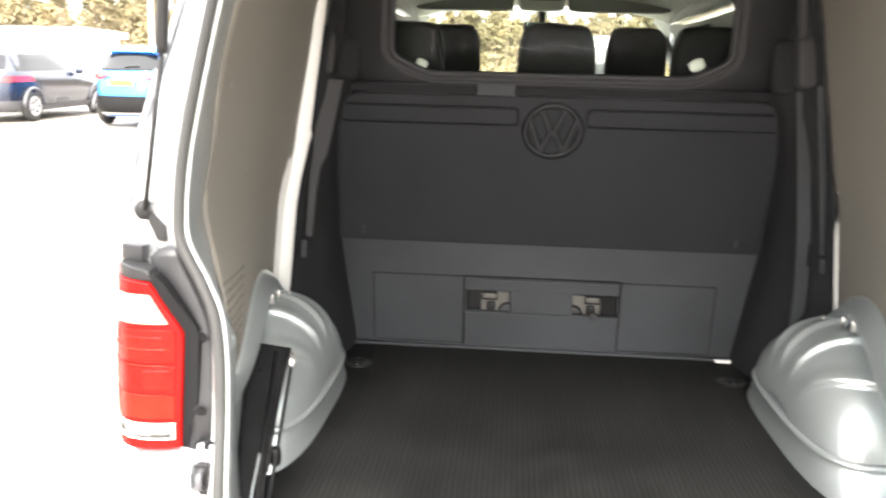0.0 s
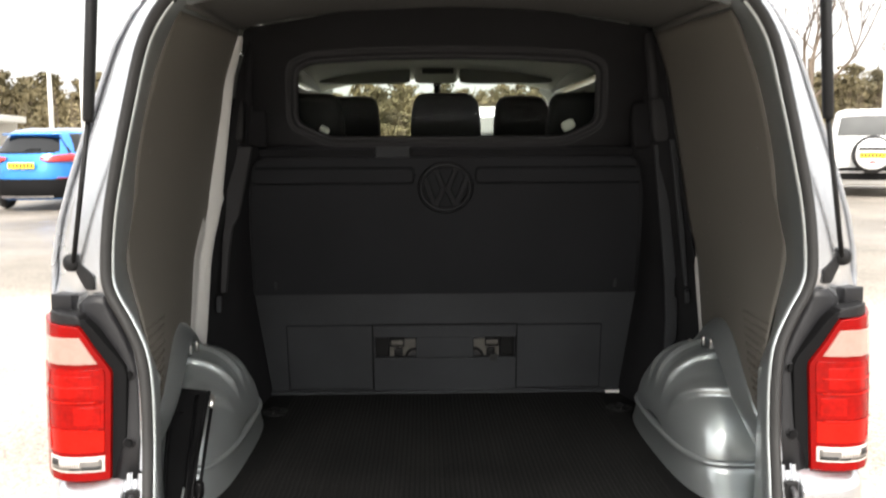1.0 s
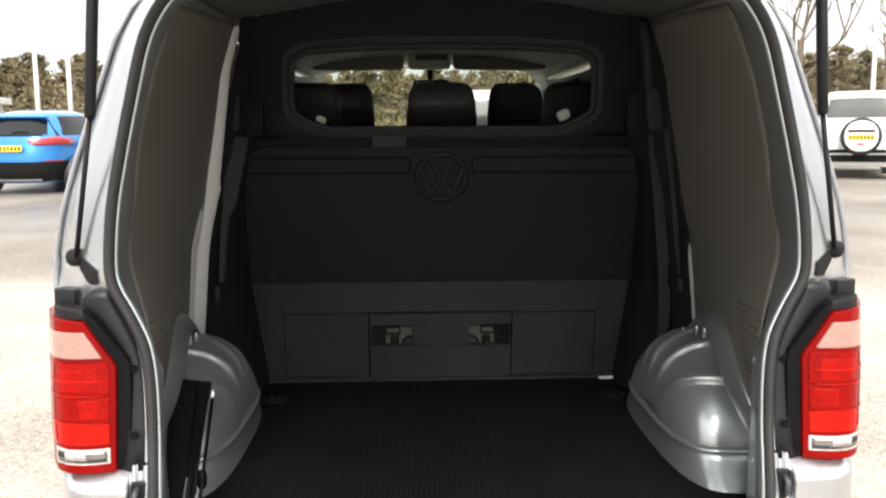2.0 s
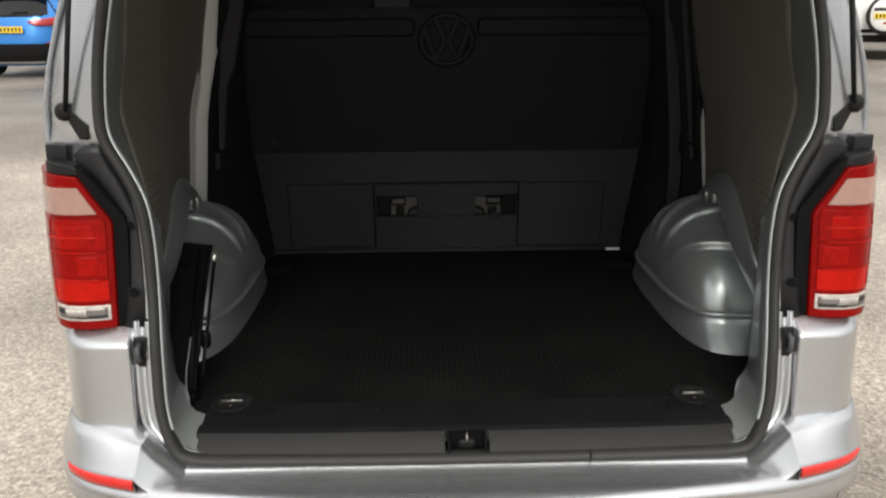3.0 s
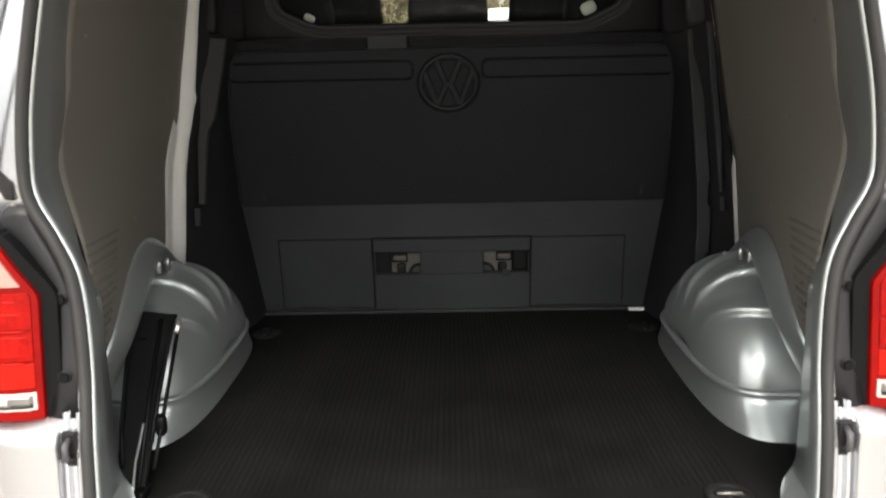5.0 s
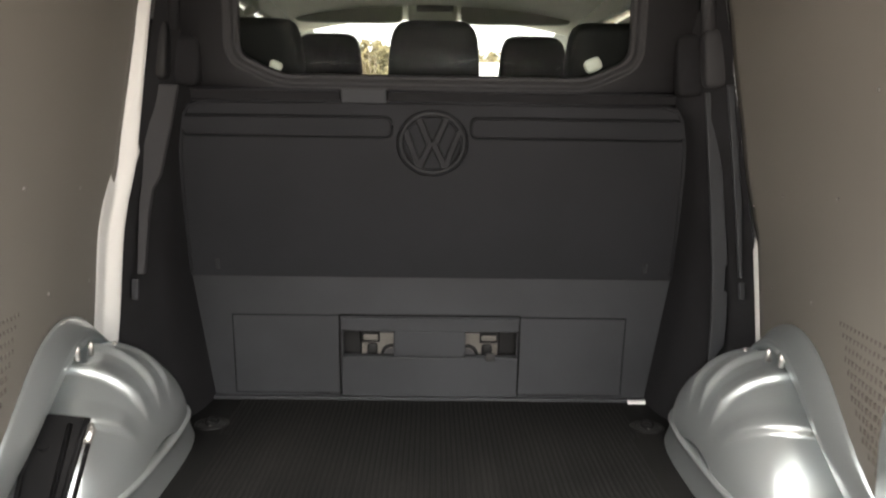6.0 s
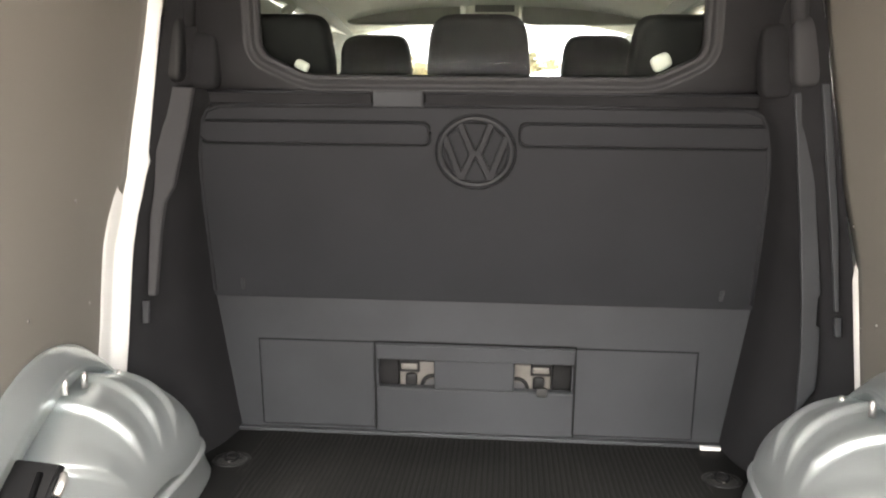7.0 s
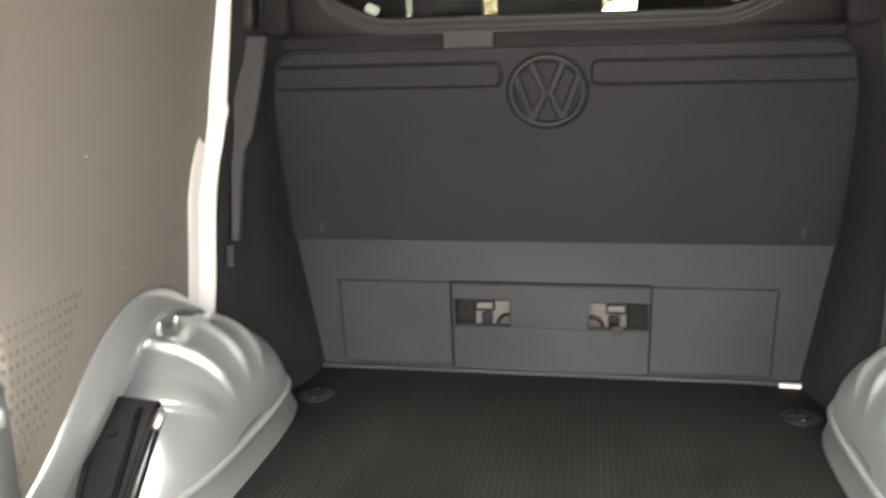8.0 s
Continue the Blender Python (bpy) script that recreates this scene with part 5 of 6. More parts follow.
# dark side flanks from the moulding back to the wall pillars
for s in (-1, 1):
    rows = []
    for z in (0.576, 0.7, 0.85, 0.975, 1.1, 1.25, 1.36, 1.45, 1.49, 1.55, 1.65, 1.75, 1.86, 1.93):
        inner = low_half(z) if z < 0.98 else (up_half(z) if z < 1.48 else 0.635)
        yi = low_y(z) if z < 0.98 else up_y(z)
        deep = 0.05 * max(0.0, min(1.0, (z - 1.45) / 0.05))
        outer = wall_x(1.01, z) + (0.0 if s > 0 else -0.035)
        row = [(s * (inner - 0.006), yi + 0.006, z)]
        for k in range(1, 9):
            f = k / 8
            row.append((s * (inner + (outer - inner) * f ** 2.5), yi + deep * (1 - f ** 3) + (1.020 - yi) * f, z))
        rows.append(row)
    part("side_flank", sheet(rows), CARPET, bulk, "black side flank", smooth=True)
# belt reel housings and tapered trims; the two sides differ
part("belt_housing", soft_block(0.034, 0.035, 0.075, 5.0, 20, 12, m=pose(-0.699, 1.075, 1.605, 0, 3, 0)), BLACK_PLASTIC, bulk, "black moulded housing", smooth=True)
part("housing_arm", soft_block(0.042, 0.035, 0.066, 5.0, 20, 12, m=pose(-0.645, 1.125, 1.585, 0, 4, 0)), CARPET, bulk, smooth=True)


def set_back(pts, y, was, slope=0.0):
    """An outline drawn at depth was, carried out to depth y so that it keeps its apparent size."""
    out = []
    for x, z in pts:
        yy = y + slope * (x + 0.70)
        k = (yy + 0.788) / (was + 0.788)
        out.append((0.073 + (x - 0.073) * k, yy, 1.422 + (z - 1.422) * k))
    return out


wedge = [(-0.721, 1.523), (-0.643, 1.519), (-0.661, 1.435), (-0.674, 1.382), (-0.697, 1.290), (-0.719, 1.255), (-0.732, 1.181), (-0.749, 1.033), (-0.769, 1.033), (-0.756, 1.22), (-0.744, 1.285), (-0.733, 1.413)]
part("trim_wedge", prism(set_back(wedge, 1.05, 1.05, 0.3), (0.002, 0.016, 0)), SURROUND, bulk, "grey tapered trim strip", bevel=0.004)
part("trim_clip", prism(set_back([(-0.783, 1.02), (-0.766, 1.02), (-0.769, 0.966), (-0.785, 0.966)], 1.03, 1.05), (0, 0.01, 0)), GREY_PLASTIC, bulk, bevel=0.003)
part("trim_post", tube([(-0.665, 1.085, 1.66), (-0.652, 1.06, 1.76), (-0.632, 1.03, 1.88)], 0.020, 8), CARPET, bulk, smooth=True)
part("belt_housing", soft_block(0.037, 0.030, 0.076, 5.0, 20, 12, m=pose(0.711, 1.065, 1.605, 0, -5, 0)), SURROUND, bulk, "grey moulded housing", smooth=True)
part("housing_arm", soft_block(0.036, 0.030, 0.080, 5.0, 20, 12, m=pose(0.655, 1.105, 1.588, 0, -4, 0)), CARPET, bulk, smooth=True)
for name, pts, y, was in (("belt_strip", ((0.725, 1.524), (0.762, 1.527), (0.797, 1.228), (0.818, 1.055), (0.812, 1.05), (0.812, 0.98), (0.822, 0.975), (0.824, 0.905), (0.822, 0.823), (0.779, 0.761), (0.782, 0.904), (0.775, 1.041), (0.758, 1.227)), 1.065, 1.17),
                          ("thin_strip", ((0.766, 1.543), (0.784, 1.543), (0.826, 1.233), (0.842, 1.026), (0.833, 1.026), (0.807, 1.233)), 1.02, 1.12),
                          ("thin_clip", ((0.834, 1.013), (0.849, 1.013), (0.853, 0.966), (0.838, 0.966)), 1.02, 1.12)):
    part(name, prism(set_back(pts, y, was), (0, 0.012, 0)), GREY_PLASTIC, bulk, "grey belt guide strip" if name == "belt_strip" else "", bevel=0.003)
part("trim_post", tube([(0.690, 1.06, 1.66), (0.676, 1.045, 1.76), (0.650, 1.02, 1.88)], 0.020, 8), SURROUND, bulk, smooth=True)

# ---- cabin seen through the window ----
part("cab_floor", box(-0.86, 0.86, 1.48, 4.2, 0.50, 0.578), DARK_TRIM, van)
rows = []
for i in range(12):
    y = 1.03 + (3.22 - 1.03) * i / 11
    top = 1.998 - 0.055 * max(0.0, (y - 2.2)) ** 1.5
    rows.append([(x, y, top - 0.085 * (abs(x) / 0.72) ** 2.6) for x in [-0.74 + 1.48 * k / 14 for k in range(15)]])
part("headliner", sheet(rows), HEADLINER, van, "pale grey cab headliner", smooth=True, thick=-0.01)
for s in (-1, 1):
    rows = []
    for y in (1.05, 1.55, 2.32, 2.55, 3.30, 3.45):
        drop = 0.055 * max(0.0, (y - 2.2)) ** 1.5
        rows.append([(s * 0.63, y, 1.965 - drop), (s * 0.675, y, 1.925 - drop), (s * 0.692, y, 1.88 - drop), (s * 0.706, y, 1.83 - drop * 0.5), (s * 0.735, y, 1.77 - drop * 0.3), (s * 0.768, y, 1.69)])
    part("window_top_trim", sheet(rows), VISOR, van, "pale trim above the side windows", smooth=True)
    for y0, y1 in ((1.42, 1.55), (2.30, 2.88), (3.28, 3.50)):
        rows = [[(s * (skin_x(1.5, z) - 0.05 - 0.01 * (0.5 - abs(k - 1))), y0 + (y1 - y0) * k / 2, z) for k in range(3)] for z in (1.10, 1.25, 1.4, 1.55, 1.70, 1.80)]
        part("cab_pillar", sheet(rows), DARK_TRIM, van, smooth=True, thick=0.02)
    part("door_card", box(s * 0.80, s * 0.86, 1.46, 3.5, 0.57, 1.26), DARK_TRIM, van, "dark door card", bevel=0.01)
part("dashboard", soft_block(0.82, 0.28, 0.24, 4.5, 28, 12, m=pose(0, 3.55, 1.10)), DARK_TRIM, van, "dark dashboard", smooth=True)
for x0, x1 in ((-0.652, -0.148), (0.118, 0.634)):
    part("sun_visor", soft_block((x1 - x0) / 2, 0.012, 0.046, 7.0, 36, 10, m=pose((x0 + x1) / 2, 2.90, 1.930, -16, 0, 0)), VISOR, van, "pale folded sun visor", smooth=True)
    part("visor_hinge", soft_block(0.020, 0.016, 0.016, 3.0, 14, 8, m=pose(x0 + 0.01 if x0 < 0 else x1 - 0.01, 2.885, 1.972)), DARK_TRIM, van, smooth=True)
part("roof_console", soft_block(0.118, 0.10, 0.052, 7.0, 28, 10, m=pose(-0.010, 2.98, 1.950, 8, 0, 0)), HEADLINER, van, "roof console", smooth=True)
part("console_lamp", box(-0.085, 0.086, 2.868, 2.88, 1.938, 1.978), CONSOLE_DARK, van, "dark console lamp", bevel=0.004)
part("headliner_seam", tube([(x, 1.60, 1.997 - 0.085 * (abs(x) / 0.72) ** 2.6 - 0.012) for x in [-0.68 + 1.36 * k / 20 for k in range(21)]], 0.006, 6), DARK_TRIM, van, "dark seam across the headliner", smooth=True)
part("grab_handle", tube(smooth_line([(-0.72, 1.42, 1.82), (-0.668, 1.48, 1.835), (-0.60, 1.62, 1.822), (-0.585, 1.72, 1.80), (-0.63, 1.80, 1.79)], 5), 0.014, 8), VISOR, van, "pale grab handle", smooth=True)
mir = part("mirror", soft_block(0.105, 0.022, 0.026, 6.0, 28, 10, m=pose(0.004, 3.075, 1.822)), BLACK_PLASTIC, van, "rear view mirror", smooth=True)
bm = prism(raised_bar(-0.060, 0.060, -0.021, 0.021, 0.0, 0.01, 0.012), (0, 0.004, 0))
bm.transform(pose(-0.024, 3.040, 1.822, 5, 0, 20))
part("mirror_face", bm, MIRROR_GLASS, mir, "greenish mirror glass")
part("mirror_stalk", tube([(0.0, 3.09, 1.84), (0.0, 3.14, 1.885), (0.0, 3.16, 1.92)], [0.016, 0.02, 0.026], 10), BLACK_PLASTIC, mir, smooth=True)


def seat(place, width, top, label):
    x, y, z = place
    t = thing("car_seat", place, label, "car seat", "seats in the cabin")
    part("cushion", soft_block(width * 0.52, 0.24, 0.08, 4.0, 20, 8, m=pose(x, y + 0.42, 1.02)), SEAT_CLOTH, t, smooth=True)
    part("backrest", soft_block(width * 0.52, 0.07, 0.34, 4.5, 24, 14, m=pose(x, y + 0.075, 1.28, 19, 0, 0)), SEAT_CLOTH, t, smooth=True)
    rows = []
    hw = width / 2
    prof = [(0.0, 1.0), (0.35, 1.0), (0.75, 0.93), (0.93, 0.82), (1.0, 0.70)]
    rest = soft_block(hw * 0.95, 0.055, (top - 1.50) / 2 + 0.01, 6.0, 28, 16, m=pose(x, y - 0.03, (top + 1.50) / 2 - 0.01, 12, 0, 0))
    for v in rest.verts:
        v.co.x = x + (v.co.x - x) * (1.0 - 1.1 * max(0.0, v.co.z - (top - 0.10)))
    part("headrest", rest, SEAT_CLOTH, t, "dark cloth headrest", smooth=True)
    part("pedestal", box(x - width * 0.4, x + width * 0.4, y + 0.28, y + 0.62, 0.578, 0.95), SEAT_FRAME, t, "pale steel seat base", bevel=0.02)
    return t


for x, w in ((-0.480, 0.255), (-0.002, 0.262), (0.478, 0.255)):
    seat((x, 1.28, 0.578), w, 1.706, "dark cloth rear bench seat with headrest")
for x in (-0.415, 0.385):
    seat((x, 2.30, 0.578), 0.275, 1.772, "dark cloth front seat with headrest")
# seat fixings seen through the two openings in the lower panel
for s in (-1, 1):
    def mir_x(x0, x1):
        return (-0.005 + s * x0, -0.005 + s * x1)
    fx = part("seat_bracket", on_low(box(*mir_x(0.088, 0.212), 1.462, 1.475, 0.69, 0.786)), SEAT_FRAME, van, "pale seat fixing bracket behind the partition", bevel=0.004)
    part("latch_frame", on_low(box(*mir_x(0.155, 0.212), 1.452, 1.463, 0.756, 0.792)), BLACK_PLASTIC, fx, bevel=0.003)
    part("latch_bar", on_low(box(*mir_x(0.160, 0.206), 1.446, 1.454, 0.765, 0.783)), SEAT_FRAME, fx, "pale latch bar", bevel=0.004)
    part("latch_block", on_low(soft_block(0.017, 0.010, 0.020, 4.0, 14, 8, m=pose(-0.005 + s * 0.178, 1.456, 0.733))), BLACK_PLASTIC, fx, smooth=True)
    arc = [(-0.005 + s * (0.118 + 0.030 * math.cos(a)), 1.457, 0.712 + 0.034 * math.sin(a)) for a in (math.pi * k / 12 for k in range(13))]
    part("latch_hook", on_low(tube(arc, 0.006, 8)), BLACK_PLASTIC, fx, smooth=True)
    part("hook_plate", on_low(disc((-0.005 + s * 0.118, 1.4615, 0.712), (0, -1, 0), 0.024, 0.003, 20)), DARK_TRIM, fx)
    part("bracket_side", on_low(box(*mir_x(0.215, 0.30), 1.47, 1.50, 0.66, 0.84)), BLACK_PLASTIC, fx, bevel=0.004)
    part("bracket_top", on_low(box(*mir_x(0.08, 0.216), 1.462, 1.49, 0.790, 0.83)), BLACK_PLASTIC, fx, bevel=0.004)
part("bracket_tag", on_low(soft_block(0.016, 0.006, 0.014, 4.0, 14, 8, m=pose(0.181, 1.4115, 0.722))), RUBBER, low, "small dark tag hanging at the opening", smooth=True)
# white patches beside the outer headrests stand in for daylight between the seats
for x, y, z in ((-0.420, 1.17, 1.577), (0.420, 1.17, 1.590)):
    part("daylight_patch", soft_block(0.024 if x > 0 else 0.018, 0.010, 0.019 if x > 0 else 0.013, 3.0, 16, 10, m=pose(x, y, z, 0, -25 if x > 0 else 25, 0)), WHITE_PAPER, van, "small white patch standing in for daylight", smooth=True)

# ---- parked cars ----
def wheel_set(car, hw, axles, z, r):
    for y in axles:
        for s in (-1, 1):
            w = part("wheel", ring((s * (hw - 0.11), y, z), (1, 0, 0), r * 0.72, r * 0.28, 32, 10), TYRE, car, "black tyre", smooth=True)
            part("rim", disc((s * (hw - 0.01), y, z), (-s, 0, 0), r * 0.62, 0.04, 24), ALLOY, w)
            for k in range(5):
                a = 2 * math.pi * k / 5
                part("spoke_gap", disc((s * (hw - 0.006), y + r * 0.36 * math.cos(a), z + r * 0.36 * math.sin(a)), (-s, 0, 0), r * 0.13, 0.01, 10), RUBBER, w)


def car_shape(hw, length, height, rear, bulge=5.0):
    """Plan outline of a car at each height: returns the rear point at a share k of the width, and the side point at a depth y."""
    h = height
    width = [(0.14 * h, 0.90), (0.22 * h, 0.97), (0.36 * h, 1.0), (0.55 * h, 0.995), (0.66 * h, 0.965)] + ([(0.80 * h, 0.90), (0.90 * h, 0.86), (0.96 * h, 0.81), (0.985 * h, 0.74), (h, 0.58)] if bulge > 6 else [(0.80 * h, 0.845), (0.90 * h, 0.765), (0.96 * h, 0.69), (0.985 * h, 0.60), (h, 0.42)])
    front = [(0.14 * h, 0.97), (0.22 * h, 1.0), (0.40 * h, 1.0), (0.50 * h, 0.97), (0.58 * h, 0.86), (0.64 * h, 0.72), (0.80 * h, 0.62), (0.92 * h, 0.53), (0.985 * h, 0.46), (h, 0.40)]

    def dims(z):
        w, y0, y1 = hw * table(width, z), table(rear, z / h), length * table(front, z)
        return w, (y0 + y1) / 2, (y1 - y0) / 2

    def back(k, z, push=0.0):
        w, c, d = dims(z)
        return (k * w * (1 + push / hw), c - (d + push) * max(0.0, 1 - abs(k) ** bulge) ** (1 / bulge), z)

    def side(s, y, z, push=0.0):
        w, c, d = dims(z)
        return (s * (w + push) * max(0.0, 1 - min(1.0, abs((y - c) / d)) ** bulge) ** (1 / bulge), y, z)

    def loop_at(z, n=48):
        w, c, d = dims(z)
        e = 2 / bulge
        return [(w * math.copysign(abs(math.cos(a)) ** e, math.cos(a)), c + d * math.copysign(abs(math.sin(a)) ** e, math.sin(a)), z) for a in (2 * math.pi * (i + 0.5) / n for i in range(n))]
    return back, side, loop_at


def parked_car(name, label, paint, hw, length, height, rear, glass=CAR_DARK, bulge=5.0, screen=(0.73, 0.93, 0.80)):
    """A car seen from behind; the origin is the ground under the middle of its rear face."""
    car = thing(name, (0, 0, 0), label, "car")
    back, side, loop_at = car_shape(hw, length, height, rear, bulge)
    rows = [loop_at(height * f) for f in (0.14, 0.18, 0.24, 0.32, 0.40, 0.48, 0.55, 0.60, 0.65, 0.70, 0.76, 0.82, 0.88, 0.93, 0.96, 0.98, 0.992, 1.0)]
    bm = sheet(rows, closed=True)
    bm.verts.ensure_lookup_table()
    bm.faces.new(list(bm.verts)[-48:])
    bm.faces.new(list(bm.verts)[:48][::-1])
    body = part("body", bm, paint, car, smooth=True)
    z0, z1, kw = screen
    part("rear_window", sheet([[back(kw * k, height * (z0 + (z1 - z0) * i / 5) - 0.03 * abs(k) ** 3 * (i > 2), 0.008) for k in [-1 + j / 6 for j in range(13)]] for i in range(6)]), glass, car, "rear window", smooth=True)
    for s in (-1, 1):
        ya, yb = length * 0.10, length * 0.60
        rows = []
        for i in range(6):
            f = 0.70 + (0.93 - 0.70) * i / 5
            rows.append([side(s, ya + 0.5 * (f - 0.70) + (yb - 1.5 * (f - 0.70) - ya) * j / 8, height * f, 0.008) for j in range(9)])
        part("side_window", sheet(rows), glass, car, "side windows", smooth=True)
        part("door_mirror", soft_block(0.10, 0.06, 0.08, 3.0, 14, 8, m=pose(s * (hw + 0.06), length * 0.60, height * 0.69)), paint, car, smooth=True)
        part("sill_trim", sheet([[side(s, length * (0.1 + 0.8 * j / 10), height * f, 0.012) for j in range(11)] for f in (0.145, 0.19, 0.23)]), DARK_TRIM, car, smooth=True)
    wheel_set(car, hw + 0.02, (length * 0.19, length * 0.80), 0.33, 0.33)
    for y in (length * 0.19, length * 0.80):
        for s in (-1, 1):
            arc = [(s * (hw - 0.005), y + 0.37 * math.cos(a), 0.33 + 0.37 * math.sin(a)) for a in (math.pi * k / 14 for k in range(15))]
            part("arch_trim", tube(arc, 0.035, 6), DARK_TRIM, car, smooth=True)
    return car, back, side


def rear_patch(back, k0, k1, z0, z1, push, slant=0.0, n=10):
    return sheet([[back(k0 + (k1 - k0) * j / n, z0 + (z1 - z0) * i / 3 + slant * j / n, push) for j in range(n + 1)] for i in range(4)])


def place_car(car, x, y, turn=0.0):
    car.matrix_basis = pose(x, y, ground_z(y) + 0.0, math.degrees(math.atan(0.0333)), 0, turn)


def plate(car, z, y, paint=PLATE_YELLOW, w=0.26, x0=0.0):
    p = part("number_plate", box(x0 - w, x0 + w, y - 0.014, y, z - 0.056, z + 0.056), paint, car, "yellow number plate with plain bars")
    for k in range(7):
        x = x0 - w * 0.82 + k * w * 1.64 / 6
        part("plate_bar", box(x - 0.02, x + 0.02, y - 0.017, y - 0.014, z - 0.035, z + 0.035), INK, p)


HATCH = [(0.14, 0.12), (0.22, 0.02), (0.36, 0.0), (0.50, 0.03), (0.60, 0.08), (0.70, 0.14), (0.80, 0.30), (0.92, 0.46), (0.97, 0.60), (1.0, 0.95)]
UPRIGHT = [(0.14, 0.12), (0.22, 0.04), (0.36, 0.02), (0.60, 0.03), (0.80, 0.10), (0.94, 0.18), (0.98, 0.26), (1.0, 0.50)]
# blue crossover
car, back, side = parked_car("blue_crossover", "bright blue crossover car parked facing away", CAR_BLUE, 0.91, 4.35, 1.62, HATCH, bulge=3.6, screen=(0.715, 0.90, 0.74))
plate(car, 0.90, -0.012)
part("bumper", rear_patch(back, -1.0, 1.0, 0.26, 0.64, 0.02, n=24), CAR_BLACK, car, "black lower bumper", smooth=True)
part("skid_strip", rear_patch(back, -0.6, 0.6, 0.27, 0.31, 0.03, n=16), ALLOY, car, smooth=True)
part("plate_recess", rear_patch(back, -0.5, 0.5, 0.78, 0.98, 0.006, n=12), CAR_BLUE, car, smooth=True)
for s in (-1, 1):
    wedge = [[back(s * (0.37 + 0.595 * j / 14), 1.015 - 0.055 * min(1.0, j / 3) + (0.035 + 0.055 * min(1.0, j / 3) + 0.075 * j / 14) * i / 4 * (1.0 if j < 13 else 0.75), 0.018) for j in range(15)] for i in range(5)]
    part("tail_lamp", sheet(wedge), CAR_RED, car, "slanted red tail lamp", smooth=True, thick=0.02 * -s)
    part("lamp_strip", rear_patch(back, s * 0.55, s * 0.86, 0.995, 1.035, 0.024, slant=0.03, n=12), REVERSE_LENS, car, smooth=True)
    part("lower_reflector", rear_patch(back, s * 0.66, s * 0.88, 0.632, 0.66, 0.012, n=6), CAR_RED, car, smooth=True)
part("window_band", rear_patch(back, -0.66, 0.66, 1.135, 1.165, 0.012, n=16), CAR_BLACK, car, smooth=True)
part("wiper", tube([back(0.0, 1.19, 0.02), back(0.18, 1.215, 0.022), back(0.36, 1.205, 0.02)], 0.012, 6), CAR_BLACK, car, smooth=True)
part("spoiler", soft_block(0.60, 0.10, 0.022, 4.0, 24, 8, m=pose(0, 0.47, 1.50)), CAR_BLUE, car, smooth=True)
place_car(car, -7.84, 14.5, -4)
# navy car beside it
car, back, side = parked_car("navy_saloon", "dark navy car parked beside the blue one", CAR_NAVY, 0.89, 4.4, 1.50, HATCH)
part("bumper", rear_patch(back, -1.0, 1.0, 0.24, 0.46, 0.02, n=24), DARK_TRIM, car, "dark rear bumper", smooth=True)
for s in (-1, 1):
    part("tail_lamp", rear_patch(back, s * 0.50, s * 0.99, 0.84, 0.95, 0.02, n=14), CAR_RED, car, "red tail lamp", smooth=True)
plate(car, 0.76, 0.0)
place_car(car, -11.1, 14.6)
# white four-wheel-drive with a spare wheel on its tail door
car, back, side = parked_car("white_off_roader", "white off-road car with a covered spare wheel on its tail door", CAR_WHITE, 0.87, 4.2, 1.98, UPRIGHT, glass=CAR_GLASS_SHEEN, bulge=9.0, screen=(0.70, 0.925, 0.80))
off = 0.06
sp = part("spare_wheel", ring((off, -0.12, 0.97), (0, 1, 0), 0.31, 0.11, 36, 10), TYRE, car, "covered spare wheel", smooth=True)
part("spare_cover", soft_block(0.345, 0.05, 0.345, 2.2, 28, 10, m=pose(off, -0.215, 0.98)), CAR_WHITE, sp, "white spare wheel cover", smooth=True)
part("cover_strip", box(off - 0.27, off + 0.27, -0.272, -0.255, 1.07, 1.13), INK, sp, "dark strip with plain bars")
part("centre_lamp", box(off - 0.07, off + 0.07, -0.272, -0.255, 0.79, 0.83), CAR_RED, sp)
plate(car, 0.96, -0.262, w=0.26, x0=off)
part("bumper", rear_patch(back, -1.0, 1.0, 0.40, 0.68, 0.05, n=24), CAR_BLACK, car, "dark rear bumper", smooth=True)
part("bumper_top", rear_patch(back, -0.98, 0.98, 0.56, 0.60, 0.07, n=20), ALLOY, car, smooth=True)
for s in (-1, 1):
    part("bumper_lamp", rear_patch(back, s * 0.62, s * 0.90, 0.55, 0.61, 0.085, n=6), REVERSE_LENS, car, smooth=True)
    part("tail_lamp", rear_patch(back, s * 0.84, s * 0.995, 0.78, 1.14, 0.014, n=6), CAR_BLACK, car, "upright dark tail lamp", smooth=True)
    part("mud_flap", box(s * 0.55, s * 0.80, 0.42, 0.45, 0.12, 0.42), RUBBER, car)
place_car(car, 9.86, 16.6, -26)
# small white van ahead, seen through the cab
car, back, side = parked_car("white_small_van", "small white van parked ahead, seen through the cab", CAR_WHITE, 0.83, 4.0, 1.82, UPRIGHT)
for s in (-1, 1):
    part("tail_lamp", rear_patch(back, s * 0.62, s * 0.99, 0.80, 1.0, 0.02, n=10), CAR_RED, car, "red tail lamp", smooth=True)
place_car(car, 0.82, 8.0)

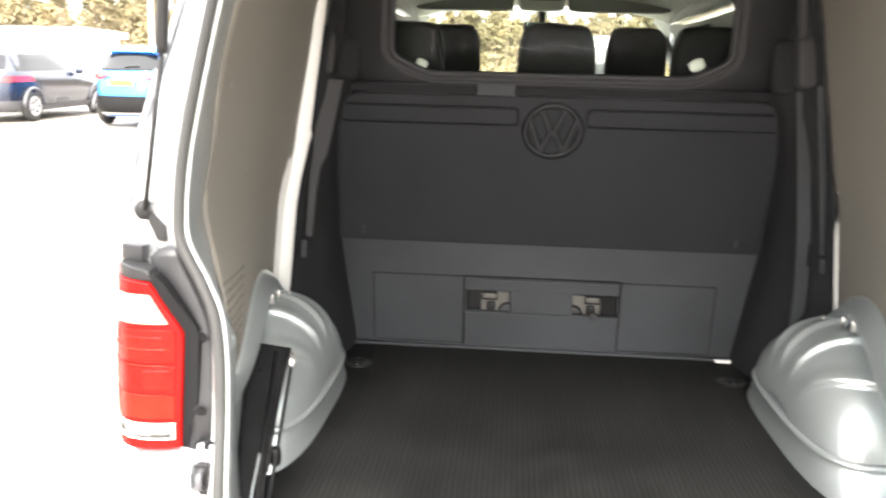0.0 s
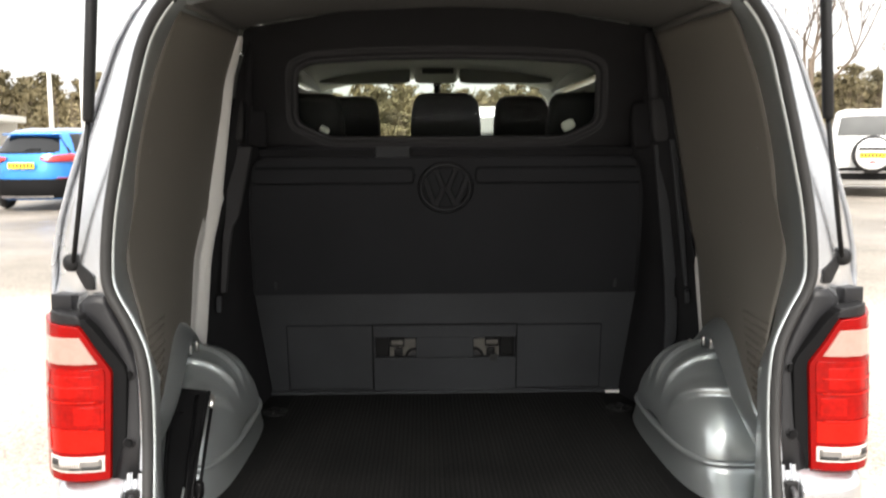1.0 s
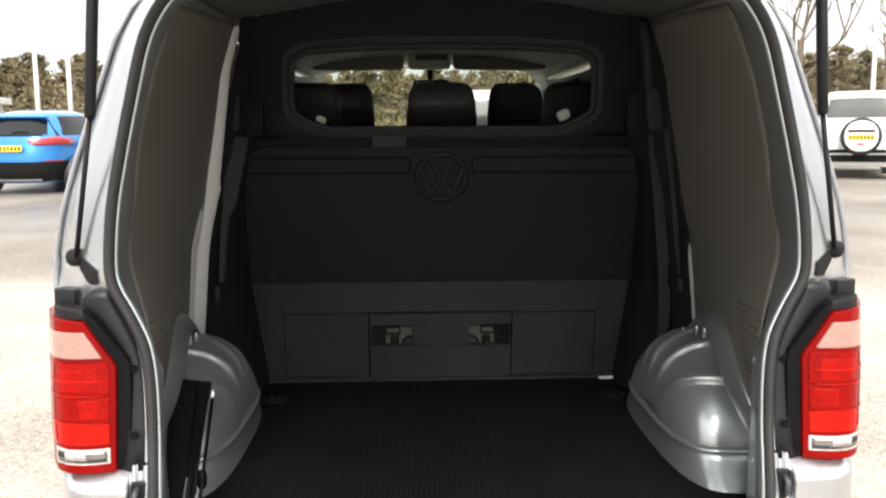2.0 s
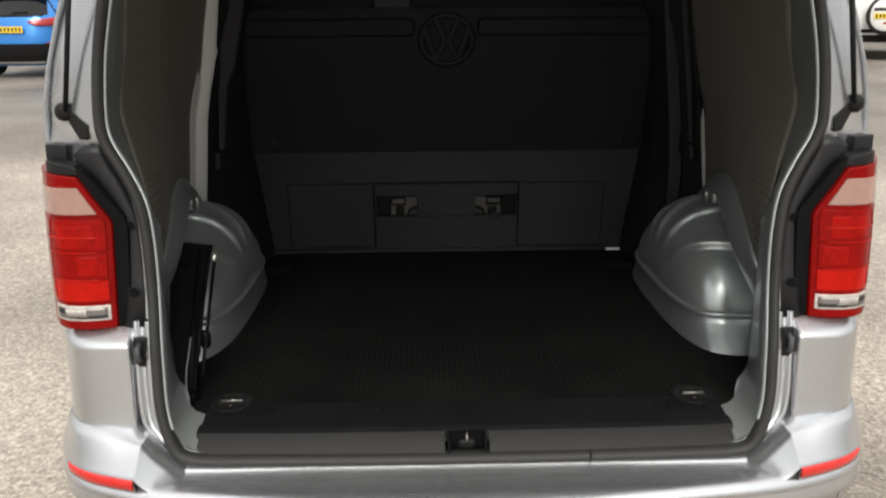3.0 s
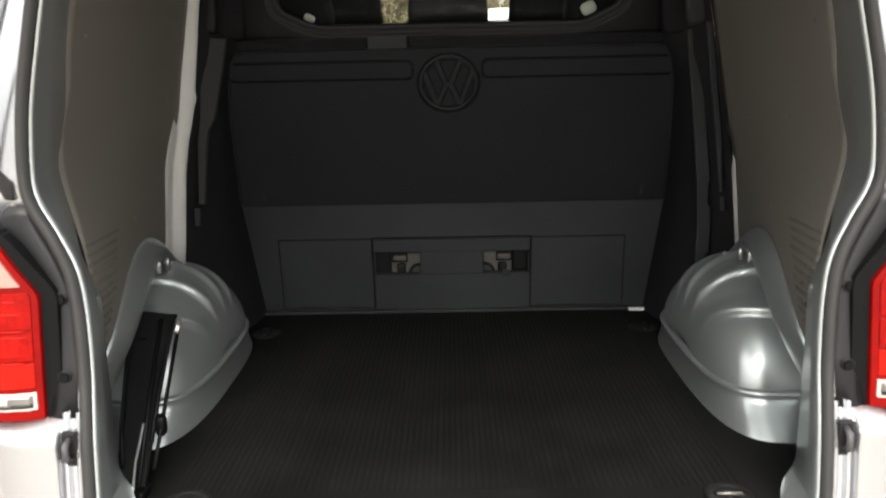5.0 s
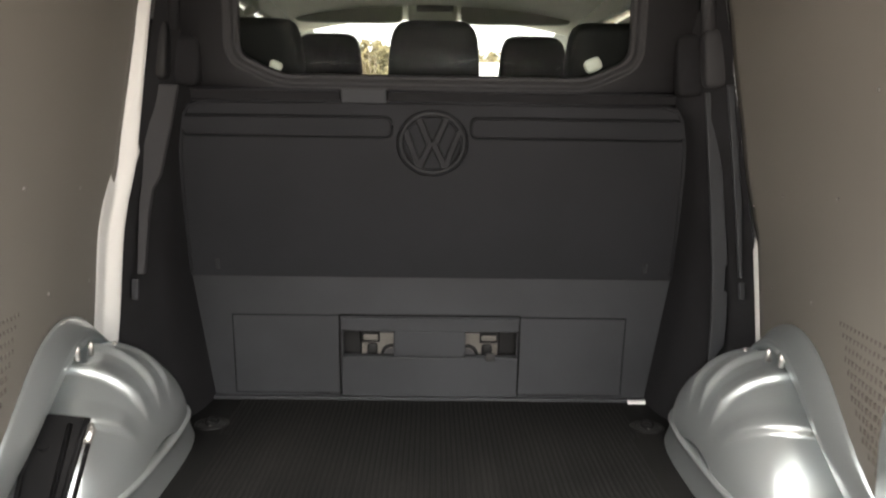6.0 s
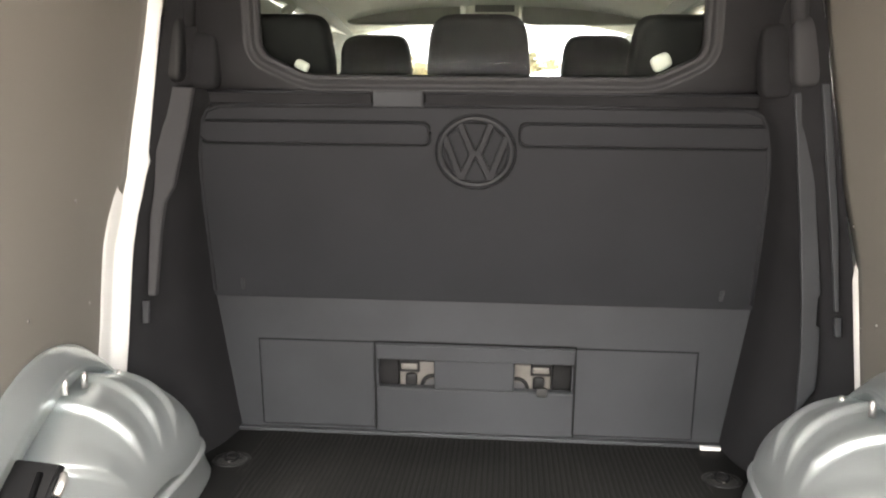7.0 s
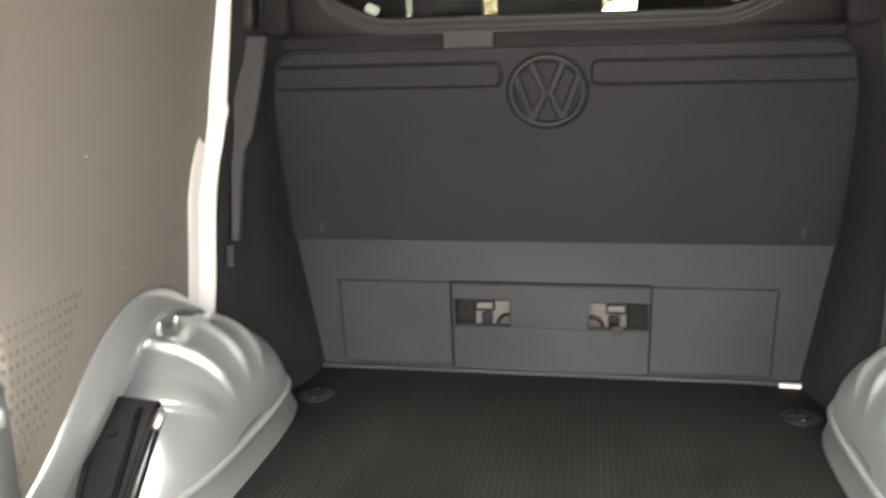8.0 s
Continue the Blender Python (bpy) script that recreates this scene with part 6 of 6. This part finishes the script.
# ---- lamp posts ----
for x, y in ((-17.6, 38.0), (-16.1, 38.0), (22.1, 38.0)):
    post = thing("street_lamp", (x, y, ground_z(y)), "tall pale galvanised lamp post at the car park's edge", "lamp post", "lamp posts")
    part("pole", tube([(x, y, ground_z(y) - 0.1), (x, y, ground_z(y) + 3.0), (x, y, ground_z(y) + 9.0)], [0.13, 0.11, 0.07], 10), POLE, post, smooth=True)
    part("lantern", soft_block(0.15, 0.4, 0.08, 3.0, 14, 8, m=pose(x, y - 0.4, ground_z(y) + 9.0)), POLE, post, smooth=True)

# ---- canopy with posts at the far side ----
can = thing("canopy_shelter", (-26, 36, ground_z(36)), "pale flat-roofed shelter on posts at the far edge", "shelter")
gz = ground_z(36)
part("roof_slab", box(-34, -19.0, 34.6, 38.5, gz + 2.05, gz + 2.35), CANOPY, can, "pale roof slab", bevel=0.03)
for x in (-33, -30, -27, -24, -21.5, -19.5):
    part("post", box(x - 0.07, x + 0.07, 34.8, 34.94, gz, gz + 2.06), CANOPY, can, bevel=0.01)
part("back_wall", box(-34, -19.4, 38.2, 38.4, gz, gz + 2.06), CANOPY, can)

# ---- woods round the car park ----
rng = random.Random(7)


def clump(verts, faces, c, r, n, flat=0.7, size=1.0):
    """Many small leaf cards in an uneven ball."""
    for _ in range(n):
        p = Vector(c) + Vector((rng.gauss(0, 1), rng.gauss(0, 1), rng.gauss(0, flat))) * r * 0.45
        u = Vector((rng.uniform(-1, 1), rng.uniform(-1, 1), rng.uniform(-1, 1))).normalized()
        v = u.orthogonal().normalized()
        s = rng.uniform(0.06, 0.15) * size
        k = len(verts)
        verts += [p + u * s * a + v * s * b for a, b in ((-1.3, -0.4), (1.3, -0.3), (0.8, 0.45), (-0.9, 0.4))]
        faces.append((k, k + 1, k + 2, k + 3))


def leaf_part(name, verts, faces, material, parent):
    mesh = bpy.data.meshes.new(name)
    mesh.from_pydata(verts, [], faces)
    mesh.materials.append(material)
    ob = new(name, mesh)
    ob.parent = parent
    ob.matrix_parent_inverse = parent.matrix_basis.inverted()
    ob["kind"] = "stuff"
    return ob


def conifer(bm, leaf, x, y, h):
    z = ground_z(y)
    tube([(x, y, z - 0.2), (x + rng.uniform(-.1, .1), y, z + h * 0.5), (x, y, z + h)], [0.14, 0.09, 0.02], 6, bm)
    k = 0.12
    while k < 1.0:
        r = (1.05 - k) * h * 0.26 + 0.22
        for _ in range(3):
            a = rng.uniform(0, 6.28)
            clump(leaf[0], leaf[1], (x + math.cos(a) * r * 0.5, y + math.sin(a) * r * 0.5, z + h * k + rng.uniform(-.2, .2)), r, 44, 0.45, 1.05)
        k += 0.10


def bare_tree(bm, base, d, length, r, depth):
    mid = base + d * length * 0.5 + Vector((rng.uniform(-.1, .1), rng.uniform(-.1, .1), 0)) * length * 0.3
    end = base + d * length
    tube([base, mid, end], [r, r * 0.8, r * 0.6], 6 if depth > 1 else 4, bm, caps=False)
    if depth:
        for _ in range(3 if depth > 1 else 4):
            nd = (d + Vector((rng.uniform(-1, 1), rng.uniform(-1, 1), rng.uniform(-0.1, 0.6))) * 0.75).normalized()
            bare_tree(bm, base + (end - base) * rng.uniform(0.55, 1.0), nd, length * rng.uniform(0.5, 0.75), r * 0.5, depth - 1)


trunks, leaves = B(), ([], [])
for i in range(330):
    x = -62 + 124 * (i + rng.random()) / 330
    y = rng.uniform(46, 58)
    conifer(trunks, leaves, x, y, rng.uniform(3.9, 5.5) * (0.85 if -11 < x < 11 else 1.0))
woods = thing("pine_woods", (0, 50, ground_z(50)), "dense dark green conifer woods at the far edge", "woods", kind="stuff")
part("trunks", trunks, BARK, woods)["kind"] = "stuff"
leaf_part("foliage", leaves[0], leaves[1], PINE, woods)
scrub_leaves, stems = ([], []), B()
for i in range(700):
    x, y = rng.uniform(-60, 60), rng.uniform(41, 48)
    h = rng.uniform(0.8, 2.8)
    z = ground_z(y)
    for _ in range(3):
        tube([(x, y, z), (x + rng.uniform(-.4, .4), y, z + h * 1.4)], [0.025, 0.008], 3, stems, caps=False)
    clump(scrub_leaves[0], scrub_leaves[1], (x, y, z + h * 0.5), h * 0.7, 60, 1.1, 0.6)
scrub = thing("winter_scrub", (0, 44, ground_z(44)), "dry beige-brown winter scrub before the woods", "scrub", kind="stuff")
leaf_part("twigs", scrub_leaves[0], scrub_leaves[1], SCRUB, scrub)
part("stems", stems, BARK, scrub)["kind"] = "stuff"
for x, y, h in ((19.2, 40, 4.6), (21.0, 43, 5.4), (24.2, 41, 4.2), (27.5, 44, 5.2), (-12.5, 44, 3.6), (16.4, 45, 4.0)):
    bm = B()
    bare_tree(bm, Vector((x, y, ground_z(y) - 0.1)), Vector((rng.uniform(-.08, .08), 0, 1)).normalized(), h, 0.17, 4)
    t = thing("bare_tree", (x, y, ground_z(y)), "tall leafless winter tree with thin branches", "tree", "bare trees")
    part("trunk", bm, BARK, t, smooth=True)
